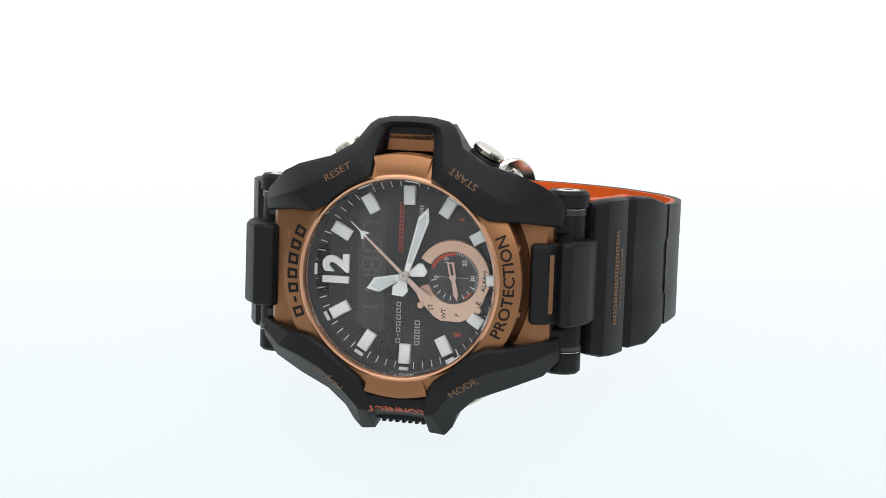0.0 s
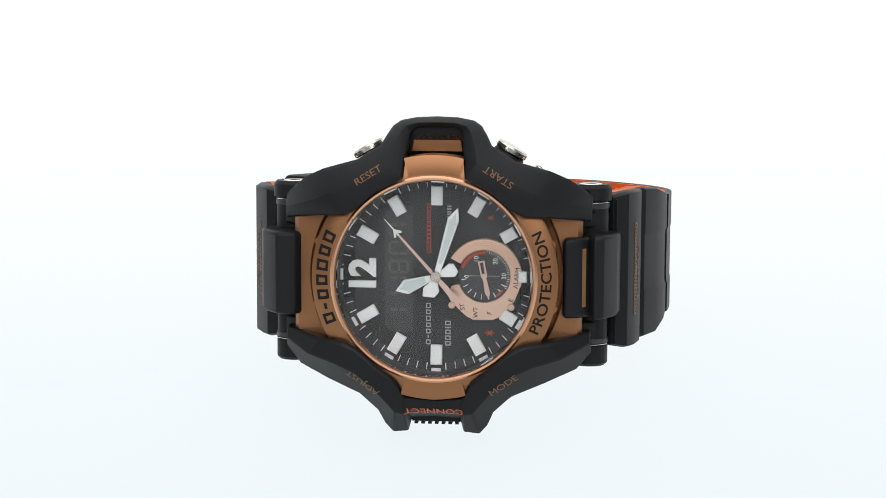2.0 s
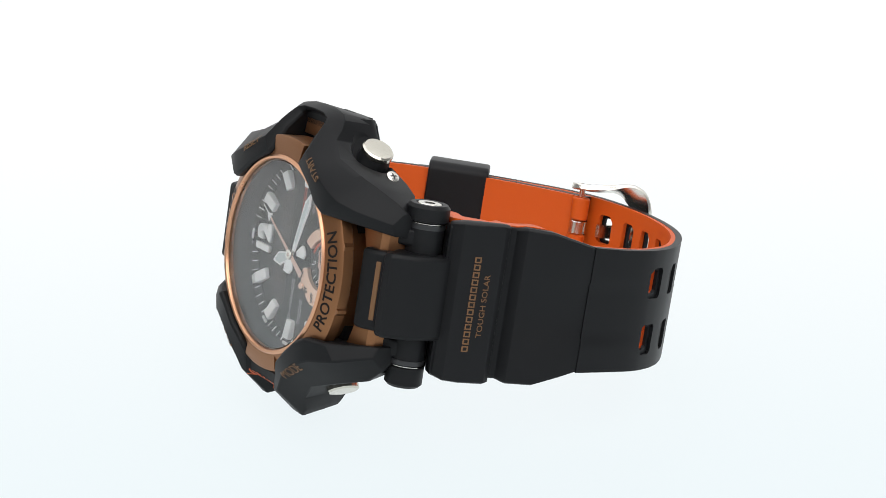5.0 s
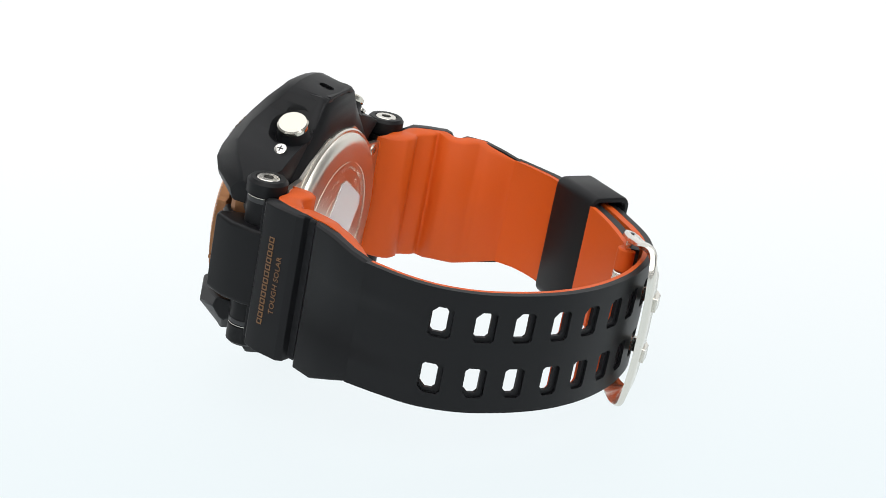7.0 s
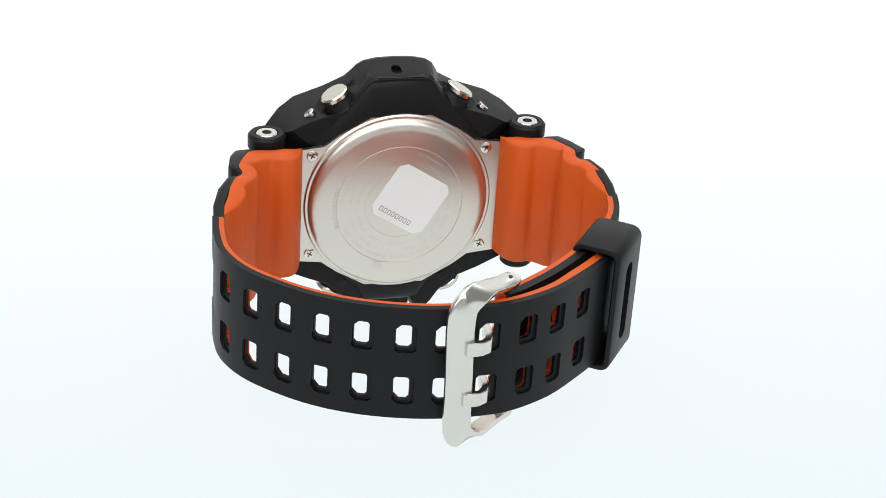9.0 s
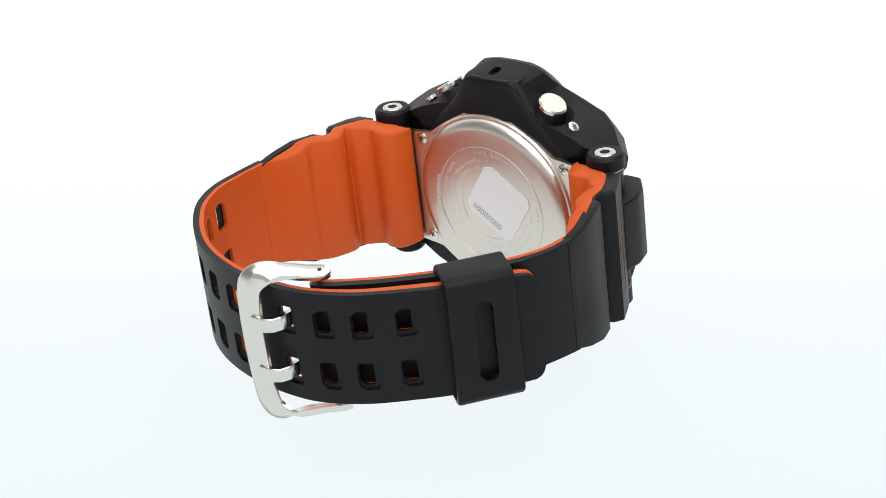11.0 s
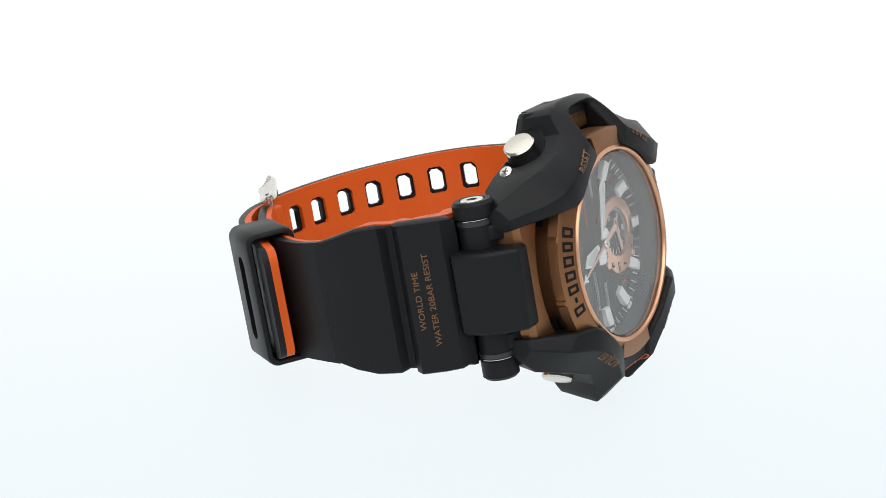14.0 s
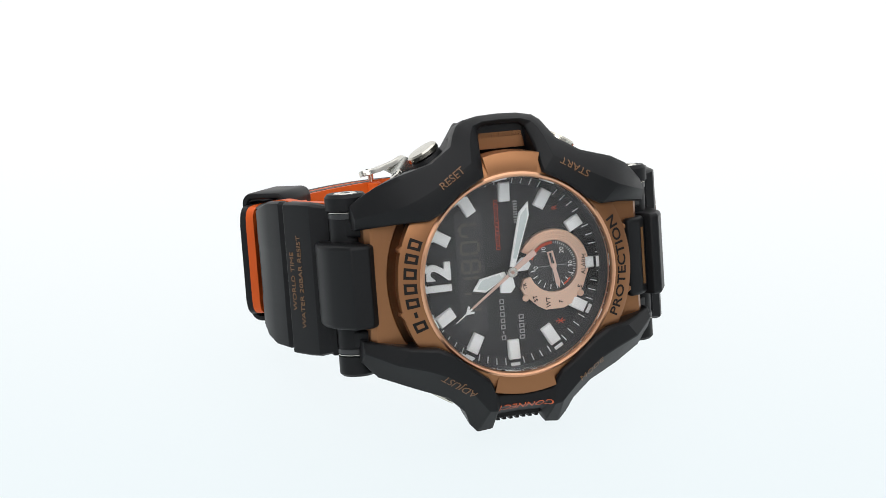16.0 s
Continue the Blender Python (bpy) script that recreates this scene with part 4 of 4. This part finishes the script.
def straps():
    long_band = Band(LONG)
    marks = [(41, -47.7), (37.85, -54.3), (33.2, -59.9), (28, -64.7), (22, -68.4), (15, -71), (7.9, -72.5), (0.4, -73.2), (-6.6, -72.4),
             (-13.5, -69.6), (-19.4, -65.4)]
    hs = [long_band.near(x, z) for x, z in marks]
    strap = None
    for layer, (name, m, grow, o0, o1, lab) in enumerate((
            ("strap", RUBBER, 0.0, 0.5, -0.15, "black rubber strap with two rows of holes"),
            ("strap_top", RUBBER, 0.5, 1.05, 0.5, "recessed outer face of the strap"),
            ("strap_lining", ORANGE, 0.6, -0.15, -1.0, "orange rubber lining of the strap"))):
        sl, yl, holes = holed(long_band, hs, grow, 0.0, round(long_band.length, 3), 0.35 * (layer == 1), -0.3 * (layer == 1))
        cells = cells_of(sl, yl, holes, 1.0)
        shr = 1.0 if layer != 2 else 0.995
        bm = bmesh.new()
        # normals of the line point to the loop's inside here, hence the minus
        shell(bm, cells, lambda s, y: long_band.at(s, y * shr, long_band.channel(s, y, o0) if layer == 1 else o0, SIDE_L), lambda s, y: long_band.at(s, y * shr, o1 - 0.7 * (layer == 2) * ramp(s, 60, 95), SIDE_L))
        ob = part(name, bm, m, watch if strap is None else strap, lab, seat=STRAP_SEAT)
        strap = strap or ob
    black, orange = block_end(1, "strap")
    ends = [part("strap_end", black, RUBBER, strap, "thick grooved black end of the strap", smooth=25, bevel=0.15)]
    part("end_lining", orange, ORANGE, strap, "ribbed orange lining of the strap end", smooth=65)
    short_band = Band(SHORT)
    sl = list(np.linspace(0, round(short_band.length, 3), 40).round(3))
    cells = cells_of(sl, [-1.0, -0.49, -0.45, 0.0, 0.43, 0.47, 1.0], [], 0)
    bm = bmesh.new()
    shell(bm, cells, lambda s, y: short_band.at(s, y, 1.05 + 0.5 * ramp(s, 4, 13), SIDE_S), lambda s, y: short_band.at(s, y, 0.0, SIDE_S))
    st = part("strap", bm, RUBBER, label="short black rubber strap that holds the buckle", seat=STRAP_SEAT)
    bm = bmesh.new()
    shell(bm, cells, lambda s, y: short_band.at(s, y * 0.995, 0.0, SIDE_S), lambda s, y: short_band.at(s, y * 0.995, -1.0, SIDE_S))
    part("strap_lining", bm, ORANGE, st, "orange rubber lining of the strap")
    black, orange = block_end(-1, "strap")
    ends.append(part("strap_end", black, RUBBER, st, "thick grooved black end of the strap", smooth=25, bevel=0.15))
    part("end_lining", orange, ORANGE, st, "ribbed orange lining of the strap end", smooth=65)
    return ends


SIDE_L = 1
SIDE_S = -1
ENDS = straps()


def keeper():
    """The sliding loop, a hollow rounded frame with a slot through its bowed outer face."""
    t = Vector((-0.63, 0, 0.777))
    n = Vector((-0.777, 0, -0.63))
    c = Vector((-27.2, 0.65, -54.1))
    m = Matrix((( t.x, 0, n.x, c.x), (0, 1, 0, c.y), (t.z, 0, n.z, c.z), (0, 0, 0, 1)))
    bm = bmesh.new()
    L, hy, z0, z1 = 6.2, 12.55, -4.4, 4.85

    def ring(x, d, r):
        """A rounded rectangle in Y, Z drawn in by d, its outer side bowed."""
        out = []
        for sy, zc, a0 in ((1, z1, 0), (-1, z1, 90), (-1, z0, 180), (1, z0, 270)):
            for k in range(6):
                a = radians(a0 + 90 * k / 5)
                zz = zc - d if zc > 0 else zc + d
                y = sy * (hy - d - r) + r * math.cos(a)
                z = zz - r * (1 if zc > 0 else -1) + r * math.sin(a)
                out.append((x, y, z + (0.35 * (1 - (y / hy) ** 2) if zc > 0 else 0)))
        return out
    loops = [ring(-L, 0.45, 1.6), ring(-L + 0.15, 0.15, 1.8), ring(-L + 0.5, 0, 1.9), ring(L - 0.5, 0, 1.9), ring(L - 0.15, 0.15, 1.8), ring(L, 0.45, 1.6),
             ring(L, 0.95, 1.2), ring(L - 0.4, 1.25, 1.0), ring(-L + 0.4, 1.25, 1.0), ring(-L, 0.95, 1.2)]
    loft(bm, loops, ring=True)
    bmesh.ops.transform(bm, matrix=m, verts=bm.verts)
    k = part("strap_keeper", bm, RUBBER, label="black rubber strap keeper loop with a long slot", smooth=50, seat=STRAP_SEAT)
    bm = bmesh.new()
    prism(bm, [(1.75 * math.cos(math.pi * i / 8), 1.75 * math.sin(math.pi * i / 8) + (6.1 if i < 8 else -6.3)) for i in range(16)], 2.6, 7.0)
    bmesh.ops.transform(bm, matrix=m, verts=bm.verts)
    carve(k, bm)


keeper()


def buckle():
    """A flat steel frame across the strap whose two arms run forward to a pivot."""
    # path of the frame in X, Y with its depth Z, width w
    half = [(6.2, 0.0, -76.1, 2.45), (6.35, 5.0, -76.0, 2.45), (6.35, 9.5, -75.7, 2.5), (5.9, 12.0, -75.3, 2.5), (4.6, 13.4, -74.5, 2.4), (2.6, 13.9, -73.0, 2.1),
            (0.2, 13.8, -71.2, 1.8), (-2.4, 13.5, -69.4, 1.7), (-4.6, 13.35, -68.0, 1.65), (-5.6, 13.3, -67.3, 1.15), (-6.0, 13.3, -67.0, 0.5)]
    low = [(x - 0.5 * min(1, -0.12 * -y), -y * 1.035, z, w) for x, y, z, w in half[1:]]
    high = [(x, y + (0.1, 0.3, 0.25)[i - 4] if 4 <= i <= 6 else y, z, w) for i, (x, y, z, w) in enumerate(half)]
    line = catmull(high[::-1] + low, 6)
    bm = bmesh.new()
    loops = []
    for i, p in enumerate(line):
        a, b = line[max(0, i - 1)], line[min(len(line) - 1, i + 1)]
        tan = Vector(b[:3] - a[:3]).normalized()
        q = min(1, max(0, (5.8 - p[0]) / 5.6)) if abs(p[1]) > 10 else 0.0
        q = q * q * (3 - 2 * q)
        flat = (Vector((0, 0, -1)) * (1 - q) + Vector((0, 1 if p[1] > 0 else -1, -0.3)) * q).normalized()
        side = tan.cross(flat).normalized()
        flat = side.cross(tan).normalized()
        c = Vector(p[:3])
        w, th = p[3], 0.55
        loops.append([c + side * w * 0.86 + flat * th, c + side * w * 0.97 + flat * th * 0.6, c + side * w, c + side * w - flat * th,
                      c - side * w - flat * th, c - side * w, c - side * w * 0.97 + flat * th * 0.6, c - side * w * 0.86 + flat * th])
    loft(bm, loops)
    b = part("buckle", bm, STEEL, label="polished steel double-prong buckle", smooth=55, seat=STRAP_SEAT)
    # Dark disc laid on the arm in place of its rivet hole.
    bm = bmesh.new()
    lathe(bm, disc_prof(0.38, 0.0, 0.75, 0.05), 20, pose(-4.4, 13.35, -68.1, -90, 0, 0))
    part("rivet", bm, DARKMETAL, b, "dark disc standing for the rivet hole")
    for y in (5.3, -4.8):
        bm = bmesh.new()
        prof = [(5.4, -77.1), (2.4, -77.0), (0.9, -76.2), (0.0, -74.4), (-0.4, -70.0), (0.6, -70.0), (1.0, -74.0), (1.7, -75.4), (2.6, -76.2), (5.4, -76.4)]
        slab_y(bm, prof, y - 1.35, y + 1.35, 0.15)
        part("prong", bm, STEEL, b, "steel prong through the strap hole", smooth=40)
    bm = bmesh.new()
    lathe(bm, disc_prof(0.6, -13.9, 13.9, 0.1), 24, pose(-3.9, 0, -68.0, 90, 0, 0))
    part("pivot", bm, STEEL, b, "steel pivot bar")
    for y in (5.3, -4.8):
        bm = bmesh.new()
        lathe(bm, disc_prof(1.75, -y - 1.3, -y + 1.3, 0.15), 28, pose(-3.7, 0, -67.9, 90, 0, 0))
        part("prong_eye", bm, STEEL, b, "steel eye of a prong round the pivot bar")
    for y0, y1 in ((6.8, 11.3), (-3.3, 3.8), (-10.3, -6.3)):
        bm = bmesh.new()
        lathe(bm, disc_prof(1.75, -y1, -y0, 0.25), 28, pose(-3.7, 0, -67.9, 90, 0, 0))
        part("strap_loop", bm, ORANGE, b, "orange rubber loop of the strap end round the bar")


buckle()


# ---------------------------------------------------------------- lettering on resin and strap
def settle(bm, ob, m, lift=0.05):
    """Lays flat lettering, drawn in the plane of m, on the surface of ob below it."""
    bpy.context.view_layer.update()
    ev = ob.evaluated_get(bpy.context.evaluated_depsgraph_get())
    inv, n = m.inverted(), (m.to_3x3() @ Vector((0, 0, 1))).normalized()
    bmesh.ops.triangulate(bm, faces=bm.faces)
    for _ in range(2):
        long_edges = [e for e in bm.edges if e.calc_length() > 0.35]
        bmesh.ops.subdivide_edges(bm, edges=long_edges, cuts=1)
        bmesh.ops.triangulate(bm, faces=bm.faces)
    for v in bm.verts:
        p = inv @ v.co
        base = m @ Vector((p.x, p.y, 0))
        hit, place, _, _ = ev.ray_cast((base + n * 6) * MM, -n)
        v.co = (place / MM if hit else base) + n * (lift + p.z)


def lettering():
    for text, r, a, ob in (("RESET", 21.0, 122, TOPGUARD), ("START", 21.0, 58, TOPGUARD), ("ADJUST", 21.8, 236, LOWGUARD), ("MODE", 21.8, 304, LOWGUARD)):
        rz = a + 90 if math.cos(radians(a)) > 0 else a - 90
        m = pose(r * math.cos(radians(a)), r * math.sin(radians(a)), 5, 0, 0, rz)
        bm = bmesh.new()
        words(bm, text, 1.7, m, 0.03, 1.15)
        settle(bm, ob, m, 0.13)
        part("lettering", bm, GOLDPRINT, ob, "gold printed lettering", smooth=0)
    m = pose(0, -23.2, 3.3, 0, 0, 180)
    bm = bmesh.new()
    words(bm, "CONNECT", 1.7, m, 0.03, 1.25)
    settle(bm, LOWGUARD, m, 0.13)
    part("lettering", bm, ORANGEPRINT, LOWGUARD, "orange printed lettering", smooth=0)
    m1 = Matrix(((0, -0.25, 0.97, 34.95), (1, 0, 0, 0), (0, 0.97, 0.25, -13.6), (0, 0, 0, 1)))
    bm = bmesh.new()
    bars(bm, [1.02] * 13, 1.15, 0.28, m1 @ pose(0, 0.1, 0), 0.03, None, 0.22)
    settle(bm, ENDS[0], m1)
    part("model_mark", bm, GOLDPRINT, ENDS[0], "gold printed bars", smooth=0)
    bm = bmesh.new()
    words(bm, "TOUGH SOLAR", 1.45, m1 @ pose(-0.2, -2.1, 0), 0.03, 1.1)
    settle(bm, ENDS[0], m1)
    part("lettering", bm, GOLDPRINT, ENDS[0], "gold printed lettering", smooth=0)
    m2 = Matrix(((0, -0.25, -0.97, -33.4), (1, 0, 0, 0), (0, -0.97, 0.25, -16.4), (0, 0, 0, 1)))
    bm = bmesh.new()
    words(bm, "WATER 20BAR RESIST", 1.5, m2, 0.03, 1.15)
    words(bm, "WORLD TIME", 1.5, m2 @ pose(0, 2.2, 0), 0.03, 1.15)
    settle(bm, ENDS[1], m2)
    part("lettering", bm, GOLDPRINT, ENDS[1], "gold printed lettering", smooth=0)


lettering()


# ---------------------------------------------------------------- motion
def motions():
    turns = [(0.0, 13.3), (0.5, 7.55), (1.0, 2.7), (1.2, 1.1), (1.4, -0.3), (1.5, 0.15), (2.0, 4.0), (2.5, 8.9), (3.0, 15.5),
             (3.5, 22.95), (4.0, 32.45), (4.5, 42.45), (5.0, 54.9), (5.5, 68.4), (6.0, 82.2), (6.5, 96.1), (7.0, 109.95), (7.5, 123.4),
             (8.0, 137.2), (8.5, 150.6), (9.0, 164.25), (9.5, 177.5), (10.0, 190.8), (10.5, 204.1), (11.0, 217.4), (11.5, 230.9), (12.0, 244.5),
             (12.5, 258.0), (13.0, 271.8), (13.5, 285.2), (14.0, 298.9), (14.5, 311.05), (15.0, 322.6), (15.5, 332.05), (16.0, 340.65)]
    rows = []
    for t, a in turns:
        rows.append((t, Matrix.Translation(TURN) @ pose(0, 0, 0, 0, 0, -a) @ AXES.to_4x4()))
    walk(watch, rows)
    # the second hand jumps once a second, backwards in the turned part of the shot
    ticks = [(0.0, 7), (0.35, 8), (0.95, 9), (1.75, 8), (2.6, 7)] + [(3.6 + k, 6 - k) for k in range(13)]
    rows, last = [], None
    for t, s in ticks:
        here = DIAL_SEAT @ pose(0, 0, 0, 0, 0, -6 * s)
        if last is not None:
            rows.append((t - 0.06, last))
        rows.append((t, here))
        last = here
    rows.append((16.0, last))
    walk(SECOND, rows)


motions()
